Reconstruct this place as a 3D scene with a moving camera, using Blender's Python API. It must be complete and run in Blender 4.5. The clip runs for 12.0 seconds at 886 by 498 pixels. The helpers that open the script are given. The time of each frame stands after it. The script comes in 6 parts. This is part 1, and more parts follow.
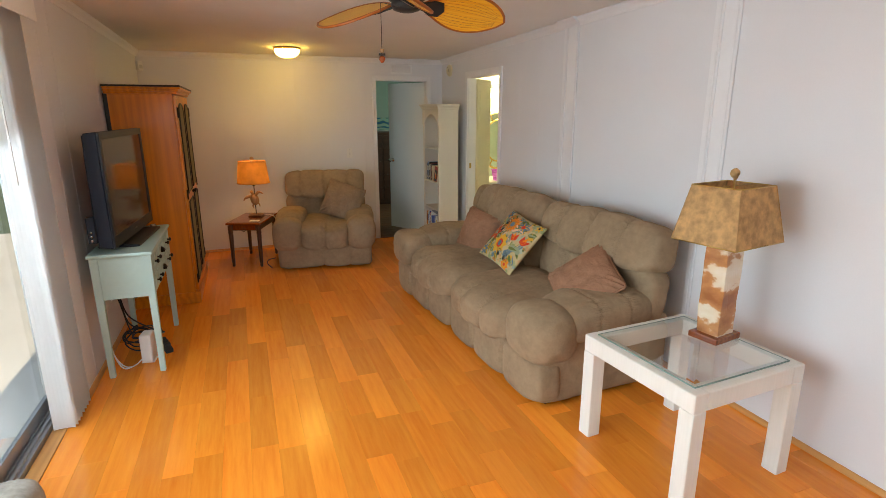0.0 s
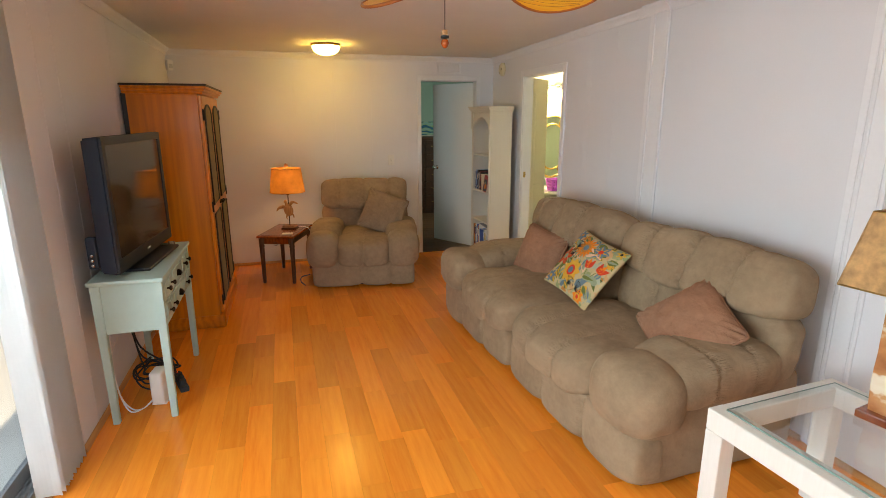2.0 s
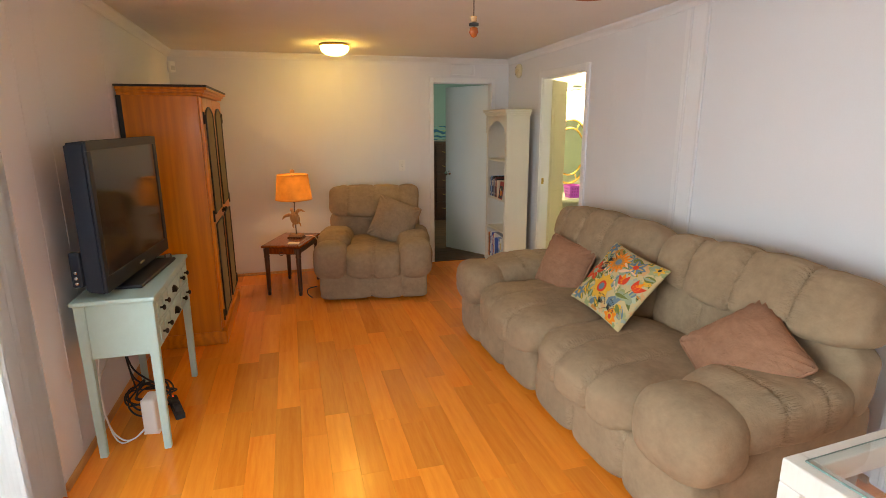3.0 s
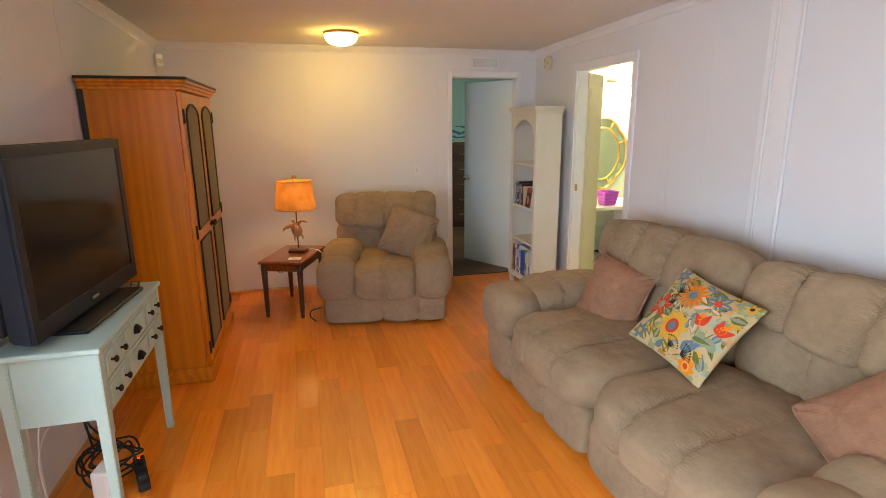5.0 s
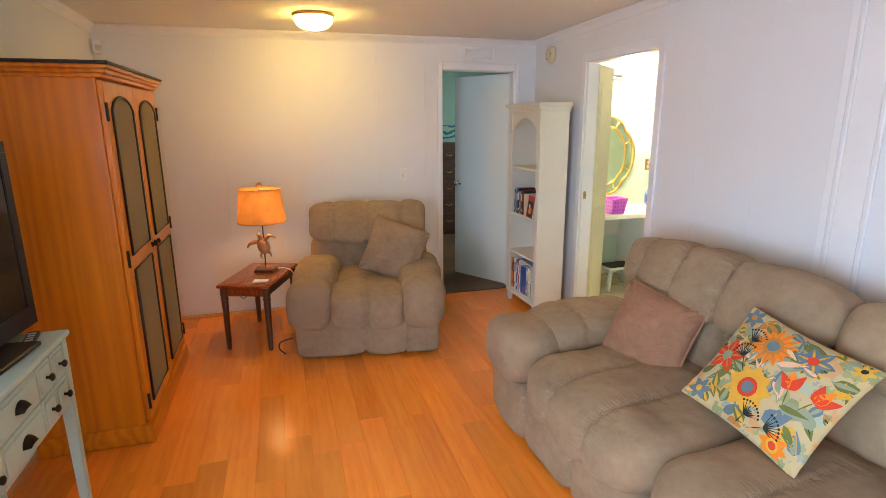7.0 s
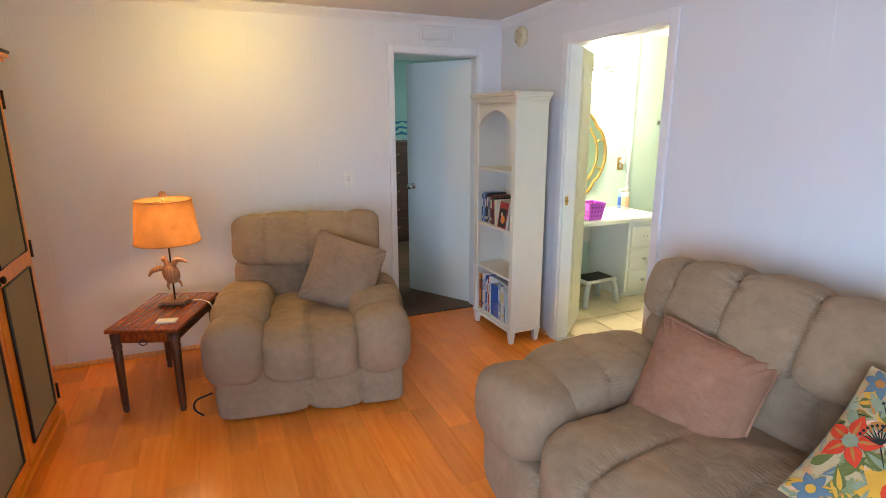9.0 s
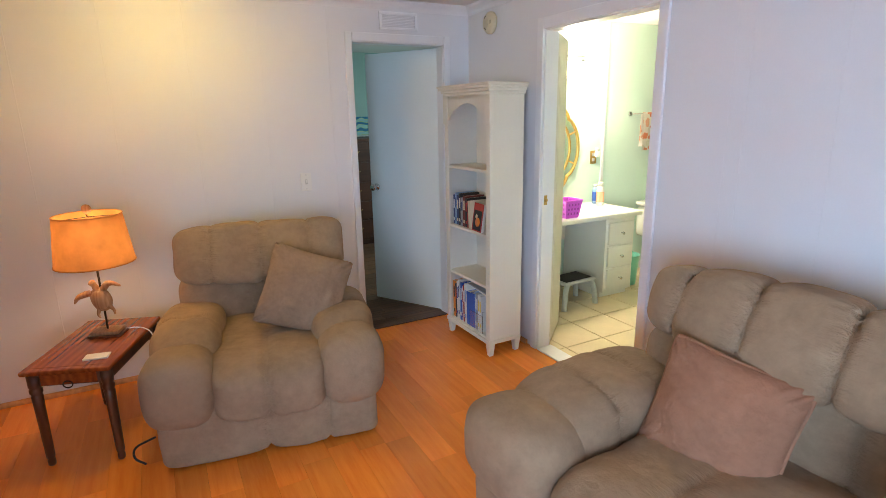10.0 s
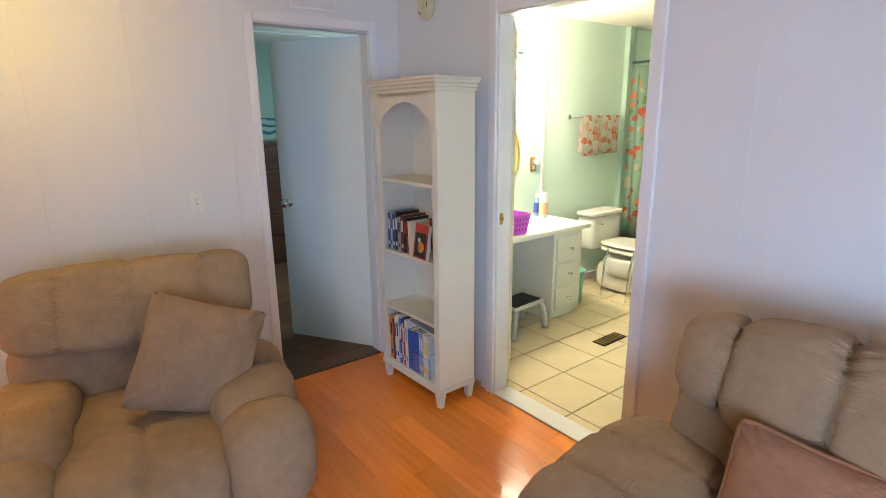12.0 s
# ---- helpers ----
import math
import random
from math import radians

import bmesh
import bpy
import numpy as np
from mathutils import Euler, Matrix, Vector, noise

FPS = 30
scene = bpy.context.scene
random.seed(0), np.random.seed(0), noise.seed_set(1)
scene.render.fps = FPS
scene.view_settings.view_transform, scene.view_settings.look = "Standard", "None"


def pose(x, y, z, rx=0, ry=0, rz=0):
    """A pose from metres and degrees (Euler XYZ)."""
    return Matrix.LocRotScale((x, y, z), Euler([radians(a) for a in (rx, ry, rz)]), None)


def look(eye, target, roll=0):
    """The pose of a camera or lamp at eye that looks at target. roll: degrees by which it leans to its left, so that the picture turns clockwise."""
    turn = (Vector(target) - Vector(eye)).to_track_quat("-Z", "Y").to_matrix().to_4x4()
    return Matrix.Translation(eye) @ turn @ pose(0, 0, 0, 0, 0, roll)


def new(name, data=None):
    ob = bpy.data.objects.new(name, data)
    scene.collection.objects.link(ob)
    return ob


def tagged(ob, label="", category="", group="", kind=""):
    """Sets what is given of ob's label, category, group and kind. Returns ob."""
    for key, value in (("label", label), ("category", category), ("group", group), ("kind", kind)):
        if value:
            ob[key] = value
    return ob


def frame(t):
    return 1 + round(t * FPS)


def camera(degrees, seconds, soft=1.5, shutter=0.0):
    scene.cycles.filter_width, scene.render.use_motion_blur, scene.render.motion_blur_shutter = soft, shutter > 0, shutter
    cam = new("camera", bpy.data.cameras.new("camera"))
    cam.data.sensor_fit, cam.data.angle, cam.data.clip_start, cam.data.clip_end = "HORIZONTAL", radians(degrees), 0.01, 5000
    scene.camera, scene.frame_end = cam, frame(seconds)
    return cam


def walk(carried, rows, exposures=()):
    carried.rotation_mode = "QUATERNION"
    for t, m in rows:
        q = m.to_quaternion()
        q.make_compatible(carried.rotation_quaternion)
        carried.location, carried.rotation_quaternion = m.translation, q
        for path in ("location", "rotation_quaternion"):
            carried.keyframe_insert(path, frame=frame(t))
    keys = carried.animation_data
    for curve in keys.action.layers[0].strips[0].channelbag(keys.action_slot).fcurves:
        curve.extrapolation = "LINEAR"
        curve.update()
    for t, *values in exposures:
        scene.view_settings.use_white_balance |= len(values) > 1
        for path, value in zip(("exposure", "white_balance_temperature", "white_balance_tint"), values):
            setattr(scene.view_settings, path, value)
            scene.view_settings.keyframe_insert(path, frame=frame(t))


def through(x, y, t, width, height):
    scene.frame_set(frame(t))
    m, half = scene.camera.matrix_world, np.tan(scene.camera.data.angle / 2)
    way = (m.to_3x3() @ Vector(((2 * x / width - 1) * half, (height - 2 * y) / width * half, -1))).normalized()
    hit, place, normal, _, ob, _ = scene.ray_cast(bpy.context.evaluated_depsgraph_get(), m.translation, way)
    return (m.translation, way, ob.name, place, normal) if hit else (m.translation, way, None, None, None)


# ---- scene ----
cam = camera(79.3, 12.0, soft=0.7)
PATH = [
    (0, (-0.022, -0.389, 1.629), (0.65, 1.427, 1.129), -0.1),
    (0.5, (0.018, -0.234, 1.628), (0.638, 1.601, 1.128), -0.3),
    (1, (0.046, -0.066, 1.621), (0.627, 1.782, 1.125), -0.4),
    (1.5, (0.045, 0.093, 1.606), (0.607, 1.95, 1.12), -0.2),
    (2, (0.045, 0.249, 1.611), (0.595, 2.11, 1.127), -0.1),
    (2.5, (0.035, 0.389, 1.614), (0.581, 2.253, 1.135), -0.1),
    (3, (0.061, 0.54, 1.595), (0.587, 2.413, 1.129), -0.2),
    (5, (0.151, 1.164, 1.582), (0.637, 3.047, 1.118), -0.4),
    (5.5, (0.162, 1.312, 1.577), (0.66, 3.193, 1.114), -0.1),
    (6, (0.186, 1.476, 1.573), (0.698, 3.354, 1.111), -0.2),
    (6.5, (0.222, 1.632, 1.571), (0.744, 3.506, 1.108), -0.3),
    (7, (0.239, 1.794, 1.574), (0.792, 3.659, 1.108), -0.3),
    (9, (0.321, 2.55, 1.533), (1.094, 4.334, 1.062), -0.1),
    (9.5, (0.371, 2.707, 1.533), (1.196, 4.465, 1.053), -0.6),
    (10, (0.397, 2.868, 1.538), (1.297, 4.585, 1.045), -1.1),
    (10.5, (0.458, 3.024, 1.526), (1.418, 4.708, 1.034), -1.4),
    (11, (0.456, 3.202, 1.537), (1.516, 4.824, 1.04), -0.8),
    (11.5, (0.503, 3.362, 1.535), (1.635, 4.936, 1.045), -0.2),
    (12, (0.578, 3.511, 1.533), (1.766, 5.044, 1.044), -0.6),
]
walk(cam, [(t, look(eye, target, roll)) for t, eye, target, roll in PATH],
     exposures=[(0, -0.18, 8900, 10), (3, 0.08, 9200, 12), (5, 0.28, 8100, 13), (7, 0.52, 7400, 13), (9, 0.50, 6400, 11), (12, 0.45, 6400, 12)])

# the room's main planes
XL, XR, YB, YF = -1.0, 2.47, -3.2, 6.37
SL0, SL1, SLZ = -1.3, 2.95, 2.06          # sliding door opening in the left wall
BD0, BD1, BDZ = 4.675, 5.505, 2.0          # bathroom doorway in the right wall
FD0, FD1, FDZ = 1.588, 2.268, 2.003      # bedroom doorway in the far wall
BN = YF + 0.13                            # line of the bathroom's far wall


def ceil_z(y):
    """The ceiling falls gently towards the far wall."""
    return 2.255 + 0.02 * (YF - y)


# ---- light ----
world = bpy.data.worlds.new("sky")
scene.world = world
world.use_nodes = True
wn = world.node_tree
sky = wn.nodes.new("ShaderNodeTexSky")
sky.sky_type, sky.sun_disc = 'NISHITA', False
sky.sun_elevation, sky.sun_rotation = radians(58), radians(170)
wn.links.new(sky.outputs[0], wn.nodes["Background"].inputs[0])
wn.nodes["Background"].inputs[1].default_value = 0.15

sun = new("sun", bpy.data.lights.new("sun", 'SUN'))
sun.data.energy, sun.data.angle, sun.data.color = 5.0, radians(0.5), (1, 0.95, 0.88)
sun.matrix_world = look((1.0, -5.5, 9), (0, 0, 0))


def area(name, w, h, watts, colour, eye, target):
    lamp = new(name, bpy.data.lights.new(name, 'AREA'))
    lamp.data.shape, lamp.data.size, lamp.data.size_y = 'RECTANGLE', w, h
    lamp.data.energy, lamp.data.color = watts, colour
    lamp.matrix_world = look(eye, target)
    return lamp


def bulb(name, watts, colour, at, radius=0.03):
    lamp = new(name, bpy.data.lights.new(name, 'POINT'))
    lamp.data.energy, lamp.data.color, lamp.data.shadow_soft_size = watts, colour, radius
    lamp.location = at
    return lamp


area("sliding_door_daylight", 3.7, 1.7, 112, (0.50, 0.71, 1.0), (-1.36, 0.75, 1.20), (-0.36, 0.75, 0.10))
# extra area lamp outside the glass door, added to brighten blinds and nearby floor
area("blinds_sky_fill", 1.2, 1.8, 56, (0.52, 0.72, 1.0), (-2.0, 0.55, 1.30), (-0.65, 2.75, 0.55))
area("south_window_daylight", 2.3, 1.2, 24, (0.52, 0.73, 1.0), (0.8, YB - 0.34, 1.42), (0.8, 2.0, 0.1))
bulb("table_lamp_bulb", 3.6, (1.0, 0.62, 0.28), (0.065, 5.89, 0.97), 0.035)
bulb("bathroom_bulb", 64, (1.0, 0.85, 0.58), (3.43, 6.33, 1.83), 0.06)
# added fill lamp inside the windowless bedroom, lifting the open door leaf
area("bedroom_fill", 0.9, 1.1, 22, (0.70, 0.95, 1.0), (3.9, 7.9, 1.5), (1.8, 7.2, 1.1))
# ---- materials ----
def shader(name):
    m = bpy.data.materials.new(name)
    m.use_nodes = True
    return m, m.node_tree.nodes, m.node_tree.links, m.node_tree.nodes["Principled BSDF"]


def texco(n, l, scale, space="Object"):
    co, mp = n.new("ShaderNodeTexCoord"), n.new("ShaderNodeMapping")
    l.new(co.outputs[space], mp.inputs[0])
    mp.inputs["Scale"].default_value = scale if isinstance(scale, tuple) else (scale,) * 3
    return mp.outputs[0]


def noise_of(n, l, vec, scale, detail=4, rough=0.55):
    t = n.new("ShaderNodeTexNoise")
    l.new(vec, t.inputs["Vector"])
    t.inputs["Scale"].default_value, t.inputs["Detail"].default_value, t.inputs["Roughness"].default_value = scale, detail, rough
    return t.outputs["Fac"]


def ramp(n, l, fac, stops):
    r = n.new("ShaderNodeValToRGB")
    l.new(fac, r.inputs[0])
    while len(r.color_ramp.elements) < len(stops):
        r.color_ramp.elements.new(0.5)
    for e, (p, c) in zip(r.color_ramp.elements, stops):
        e.position, e.color = p, (*c, 1)
    return r.outputs[0]


def bumped(n, l, bsdf, height, strength, distance=0.002):
    b = n.new("ShaderNodeBump")
    b.inputs["Strength"].default_value, b.inputs["Distance"].default_value = strength, distance
    l.new(height, b.inputs["Height"])
    l.new(b.outputs[0], bsdf.inputs["Normal"])


def shade_of(c, k):
    return tuple(min(1, v * k) for v in c)


def plain(name, c, rough=0.5, metal=0.0, vary=0.12, big=2.5, fine=60, bump=0.12, spec=0.5):
    """Paint, plastic, metal: a base colour with broad and fine variation and a faint relief."""
    m, n, l, b = shader(name)
    v = texco(n, l, 1)
    f1, f2 = noise_of(n, l, v, big, 3), noise_of(n, l, v, fine, 3)
    mx = n.new("ShaderNodeMath")
    mx.operation = 'MULTIPLY_ADD'
    mx.inputs[1].default_value, mx.inputs[2].default_value = 0.3, 0.0
    l.new(f2, mx.inputs[0])
    ad = n.new("ShaderNodeMath")
    ad.operation = 'MULTIPLY_ADD'
    ad.inputs[1].default_value = 0.7
    l.new(f1, ad.inputs[0])
    l.new(mx.outputs[0], ad.inputs[2])
    l.new(ramp(n, l, ad.outputs[0], [(0.3, shade_of(c, 1 - vary)), (0.7, shade_of(c, 1 + vary))]), b.inputs["Base Color"])
    rr = n.new("ShaderNodeMapRange")
    rr.inputs[3].default_value, rr.inputs[4].default_value = max(0.02, rough - 0.08), min(1, rough + 0.08)
    l.new(f1, rr.inputs[0])
    l.new(rr.outputs[0], b.inputs["Roughness"])
    b.inputs["Metallic"].default_value = metal
    b.inputs["Specular IOR Level"].default_value = spec
    if bump:
        bumped(n, l, b, f2, bump)
    return m


def wood(name, dark, light, rough=0.35, axis=2, ring=7.0, random_from=None, spread=0.25, coat=0.0, squeeze=0.06, spec=0.5, wave=0.2):
    """Wood with its grain along one axis of the object; random_from varies it board by board."""
    m, n, l, b = shader(name)
    sc = [1.0, 1.0, 1.0]
    sc[axis] = squeeze
    co, mp = n.new("ShaderNodeTexCoord"), n.new("ShaderNodeMapping")
    l.new(co.outputs["Object"], mp.inputs[0])
    mp.inputs["Scale"].default_value = sc
    rnd = None
    if random_from:
        src = n.new("ShaderNodeObjectInfo" if random_from == "object" else "ShaderNodeNewGeometry")
        rnd = src.outputs["Random" if random_from == "object" else "Random Per Island"]
        cb = n.new("ShaderNodeCombineXYZ")
        mu = n.new("ShaderNodeMath")
        mu.operation = 'MULTIPLY'
        mu.inputs[1].default_value = 37.0
        l.new(rnd, mu.inputs[0])
        for i in range(3):
            l.new(mu.outputs[0], cb.inputs[i])
        l.new(cb.outputs[0], mp.inputs["Location"])
    v = mp.outputs[0]
    grain, broad = noise_of(n, l, v, ring * 9, 6, 0.65), noise_of(n, l, v, ring, 3, 0.5)
    w = n.new("ShaderNodeTexWave")
    w.wave_type, w.bands_direction = 'BANDS', ('Y' if axis == 0 else 'X')
    w.inputs["Scale"].default_value, w.inputs["Distortion"].default_value, w.inputs["Detail"].default_value = ring * 1.2, 9, 3
    l.new(v, w.inputs["Vector"])
    a = n.new("ShaderNodeMix")
    a.inputs[0].default_value = 0.45
    l.new(grain, a.inputs[2])
    l.new(broad, a.inputs[3])
    a2 = n.new("ShaderNodeMix")
    a2.inputs[0].default_value = wave
    l.new(a.outputs[0], a2.inputs[2])
    l.new(w.outputs["Fac"], a2.inputs[3])
    mid = tuple((p + q) / 2 for p, q in zip(dark, light))
    col = ramp(n, l, a2.outputs[0], [(0.28, dark), (0.5, mid), (0.72, light)])
    if rnd:
        hs = n.new("ShaderNodeHueSaturation")
        mr = n.new("ShaderNodeMapRange")
        mr.inputs[3].default_value, mr.inputs[4].default_value = 1 - spread, 1 + spread
        l.new(rnd, mr.inputs[0])
        l.new(mr.outputs[0], hs.inputs["Value"])
        l.new(col, hs.inputs["Color"])
        col = hs.outputs[0]
    l.new(col, b.inputs["Base Color"])
    rr = n.new("ShaderNodeMapRange")
    rr.inputs[3].default_value, rr.inputs[4].default_value = max(0.03, rough - 0.07), rough + 0.07
    l.new(broad, rr.inputs[0])
    l.new(rr.outputs[0], b.inputs["Roughness"])
    b.inputs["Coat Weight"].default_value = coat
    b.inputs["Specular IOR Level"].default_value = spec
    bumped(n, l, b, grain, 0.08, 0.001)
    return m


def cloth(name, c, vary=0.2, sheen=0.35, fine=500, mottle=9, crease=7.0, relief=0.32, gathers=False):
    """Napped upholstery cloth: brushed patches, a fine nap and a soft sheen."""
    m, n, l, b = shader(name)
    v = texco(n, l, 1)
    f1, f2, f3 = noise_of(n, l, v, mottle, 5, 0.6), noise_of(n, l, v, fine, 2), noise_of(n, l, v, mottle * 5, 4, 0.6)
    a = n.new("ShaderNodeMix")
    a.inputs[0].default_value = 0.35
    l.new(f1, a.inputs[2])
    l.new(f3, a.inputs[3])
    a2 = n.new("ShaderNodeMix")
    a2.inputs[0].default_value = 0.15
    l.new(a.outputs[0], a2.inputs[2])
    l.new(f2, a2.inputs[3])
    l.new(ramp(n, l, a2.outputs[0], [(0.3, shade_of(c, 1 - vary)), (0.68, shade_of(c, 1 + vary))]), b.inputs["Base Color"])
    b.inputs["Roughness"].default_value = 0.92
    b.inputs["Specular IOR Level"].default_value = 0.15
    b.inputs["Sheen Weight"].default_value = sheen
    b.inputs["Sheen Roughness"].default_value = 0.4
    b.inputs["Sheen Tint"].default_value = (*shade_of(c, 1.8), 1)
    # creases: thin ridges where a slow noise passes its middle
    cr = n.new("ShaderNodeTexNoise")
    cr.inputs["Scale"].default_value, cr.inputs["Detail"].default_value, cr.inputs["Distortion"].default_value = crease, 3, 0.8
    l.new(v, cr.inputs["Vector"])
    d1, d2, d3 = n.new("ShaderNodeMath"), n.new("ShaderNodeMath"), n.new("ShaderNodeMath")
    d1.operation, d2.operation, d3.operation = 'SUBTRACT', 'ABSOLUTE', 'MULTIPLY_ADD'
    d1.inputs[1].default_value = 0.5
    l.new(cr.outputs["Fac"], d1.inputs[0])
    l.new(d1.outputs[0], d2.inputs[0])
    l.new(d2.outputs[0], d3.inputs[0])
    d3.inputs[1].default_value = 2.2
    l.new(f3, d3.inputs[2])
    height = d3.outputs[0]
    # fine gathers running out from the stitched seams
    for k, axis in enumerate("xyz" if gathers else ""):
        sc = [115.0, 115.0, 115.0]
        sc[k] = 12.0
        folds = noise_of(n, l, texco(n, l, tuple(sc)), 1.0, 2, 0.5)
        at = n.new("ShaderNodeAttribute")
        at.attribute_name = "gather_" + axis
        mu, ad = n.new("ShaderNodeMath"), n.new("ShaderNodeMath")
        mu.operation, ad.operation = 'MULTIPLY', 'MULTIPLY_ADD'
        l.new(folds, mu.inputs[0])
        l.new(at.outputs["Fac"], mu.inputs[1])
        l.new(mu.outputs[0], ad.inputs[0])
        ad.inputs[1].default_value = 4.2
        l.new(height, ad.inputs[2])
        height = ad.outputs[0]
    bumped(n, l, b, height, relief, 0.007)
    return m


def spotted(name, base, spots, scale=14, rough=0.85, fill=0.42):
    """Printed cloth: blotches of several colours on a plain ground."""
    m, n, l, b = shader(name)
    v = texco(n, l, 1)
    wob = n.new("ShaderNodeTexNoise")
    wob.inputs["Scale"].default_value = scale * 1.4
    l.new(v, wob.inputs["Vector"])
    ad = n.new("ShaderNodeMix")
    ad.data_type = 'VECTOR'
    ad.inputs[0].default_value = 0.07
    l.new(v, ad.inputs[4])
    l.new(wob.outputs["Color"], ad.inputs[5])
    vo = n.new("ShaderNodeTexVoronoi")
    vo.inputs["Scale"].default_value = scale
    l.new(ad.outputs[1], vo.inputs["Vector"])
    k = len(spots)
    stops = [(i / k, s) for i, s in enumerate(spots)]
    sp = n.new("ShaderNodeSeparateColor")
    l.new(vo.outputs["Color"], sp.inputs[0])
    cr = n.new("ShaderNodeValToRGB")
    cr.color_ramp.interpolation = 'CONSTANT'
    while len(cr.color_ramp.elements) < k:
        cr.color_ramp.elements.new(0.5)
    for e, (p, c) in zip(cr.color_ramp.elements, stops):
        e.position, e.color = p, (*c, 1)
    l.new(sp.outputs[0], cr.inputs[0])
    lt = n.new("ShaderNodeMath")
    lt.operation = 'LESS_THAN'
    lt.inputs[1].default_value = fill
    l.new(vo.outputs["Distance"], lt.inputs[0])
    mx = n.new("ShaderNodeMix")
    mx.data_type = 'RGBA'
    l.new(lt.outputs[0], mx.inputs[0])
    mx.inputs[6].default_value = (*base, 1)
    l.new(cr.outputs[0], mx.inputs[7])
    l.new(mx.outputs[2], b.inputs["Base Color"])
    b.inputs["Roughness"].default_value = rough
    bumped(n, l, b, noise_of(n, l, v, 300, 2), 0.15)
    return m


def glowing(name, c, strength):
    m, n, l, b = shader(name)
    b.inputs["Base Color"].default_value = (*c, 1)
    b.inputs["Emission Color"].default_value = (*c, 1)
    b.inputs["Emission Strength"].default_value = strength
    b.inputs["Roughness"].default_value = 0.4
    return m


def glassy(name, c=(0.96, 0.99, 0.98)):
    """Clear glass."""
    m, n, l, b = shader(name)
    b.inputs["Base Color"].default_value = (*c, 1)
    b.inputs["Transmission Weight"].default_value = 1.0
    b.inputs["Roughness"].default_value = 0.0
    b.inputs["IOR"].default_value = 1.45
    return m


def shade_cloth(name, c, through=0.55, weave=380, mottle=None):
    """Lamp-shade cloth that lets part of the light through."""
    m, n, l, b = shader(name)
    v = texco(n, l, (1, 1, 1))
    f = noise_of(n, l, v, weave, 2)
    g = noise_of(n, l, v, mottle or 6, 4)
    col = ramp(n, l, g, [(0.35, shade_of(c, 0.72)), (0.65, shade_of(c, 1.2))])
    l.new(col, b.inputs["Base Color"])
    b.inputs["Roughness"].default_value = 0.85
    tl, mx = n.new("ShaderNodeBsdfTranslucent"), n.new("ShaderNodeMixShader")
    l.new(col, tl.inputs[0])
    mx.inputs[0].default_value = through
    l.new(b.outputs[0], mx.inputs[1])
    l.new(tl.outputs[0], mx.inputs[2])
    l.new(mx.outputs[0], n["Material Output"].inputs[0])
    bumped(n, l, b, f, 0.3, 0.001)
    return m


WALL = plain("wall_paint", (0.73, 0.73, 0.755), 0.55, vary=0.03, big=1.2, fine=140, bump=0.06)
TRIM = plain("trim_paint", (0.78, 0.78, 0.80), 0.4, vary=0.04, bump=0.05)
CEIL = plain("ceiling_paint", (0.78, 0.75, 0.71), 0.9, vary=0.03, fine=90, bump=0.3)
FLOOR = wood("laminate", (0.82, 0.188, 0.019), (1.0, 0.352, 0.05), 0.20, axis=1, ring=5, random_from="object", spread=0.14, spec=0.45, wave=0.05, squeeze=0.08)
FLOOR2 = wood("laminate_rest", (0.82, 0.188, 0.019), (1.0, 0.352, 0.05), 0.20, axis=1, ring=5, random_from="island", spread=0.14, spec=0.45, wave=0.05, squeeze=0.08)
SUBFLOOR = plain("subfloor", (0.10, 0.05, 0.02), 0.9)
BASEW = wood("oak_trim", (0.50, 0.20, 0.06), (0.68, 0.32, 0.10), 0.4, axis=1)
PINE = wood("pine", (0.51, 0.130, 0.004), (0.78, 0.262, 0.012), 0.32, axis=2, ring=4.5, squeeze=0.05, coat=0.1, wave=0.13)
PINE_H = wood("pine_across", (0.51, 0.130, 0.004), (0.78, 0.262, 0.012), 0.32, axis=1, ring=5, coat=0.1)
BLACKP = plain("black_paint", (0.018, 0.018, 0.02), 0.5)
LINEN = cloth("panel_cloth", (0.24, 0.19, 0.115), 0.06, 0.1, 700, 4, relief=0.05)
TEAL = plain("pale_teal_paint", (0.42, 0.58, 0.54), 0.5, vary=0.06, fine=40)
BRONZE = plain("dark_bronze", (0.04, 0.033, 0.028), 0.4, 0.85)
TVP = plain("tv_plastic", (0.016, 0.018, 0.024), 0.35, vary=0.05, bump=0.02, spec=0.3)
TVSIDE = plain("tv_side", (0.02, 0.027, 0.042), 0.5, vary=0.05, bump=0.02, spec=0.25)
SCREEN = plain("tv_screen", (0.012, 0.011, 0.011), 0.10, vary=0.02, bump=0)
CHERRY = wood("cherry", (0.17, 0.03, 0.006), (0.36, 0.085, 0.018), 0.22, axis=1, ring=8, coat=0.3)
WALNUT = wood("walnut", (0.055, 0.02, 0.008), (0.13, 0.05, 0.02), 0.35, axis=2, ring=9)
TAUPE = cloth("taupe_microfibre", (0.306, 0.212, 0.134), 0.26, 0.22, mottle=5, crease=4.5, relief=0.42, gathers=True)
TAUPE2 = cloth("pillow_taupe", (0.30, 0.20, 0.13), 0.22, 0.15, relief=0.45)
ROSE = cloth("rose_brown_velvet", (0.33, 0.165, 0.10), 0.22, 0.25, mottle=7, relief=0.85)
DARKCLOTH = plain("gap_shade", (0.03, 0.025, 0.02), 0.95)
CANVAS = spotted("ivory_canvas", (0.53, 0.40, 0.21), [(0.26, 0.29, 0.13), (0.53, 0.40, 0.21), (0.38, 0.42, 0.30), (0.33, 0.34, 0.16), (0.53, 0.40, 0.21), (0.60, 0.32, 0.14), (0.30, 0.34, 0.28), (0.53, 0.40, 0.21)], 28, fill=0.52)
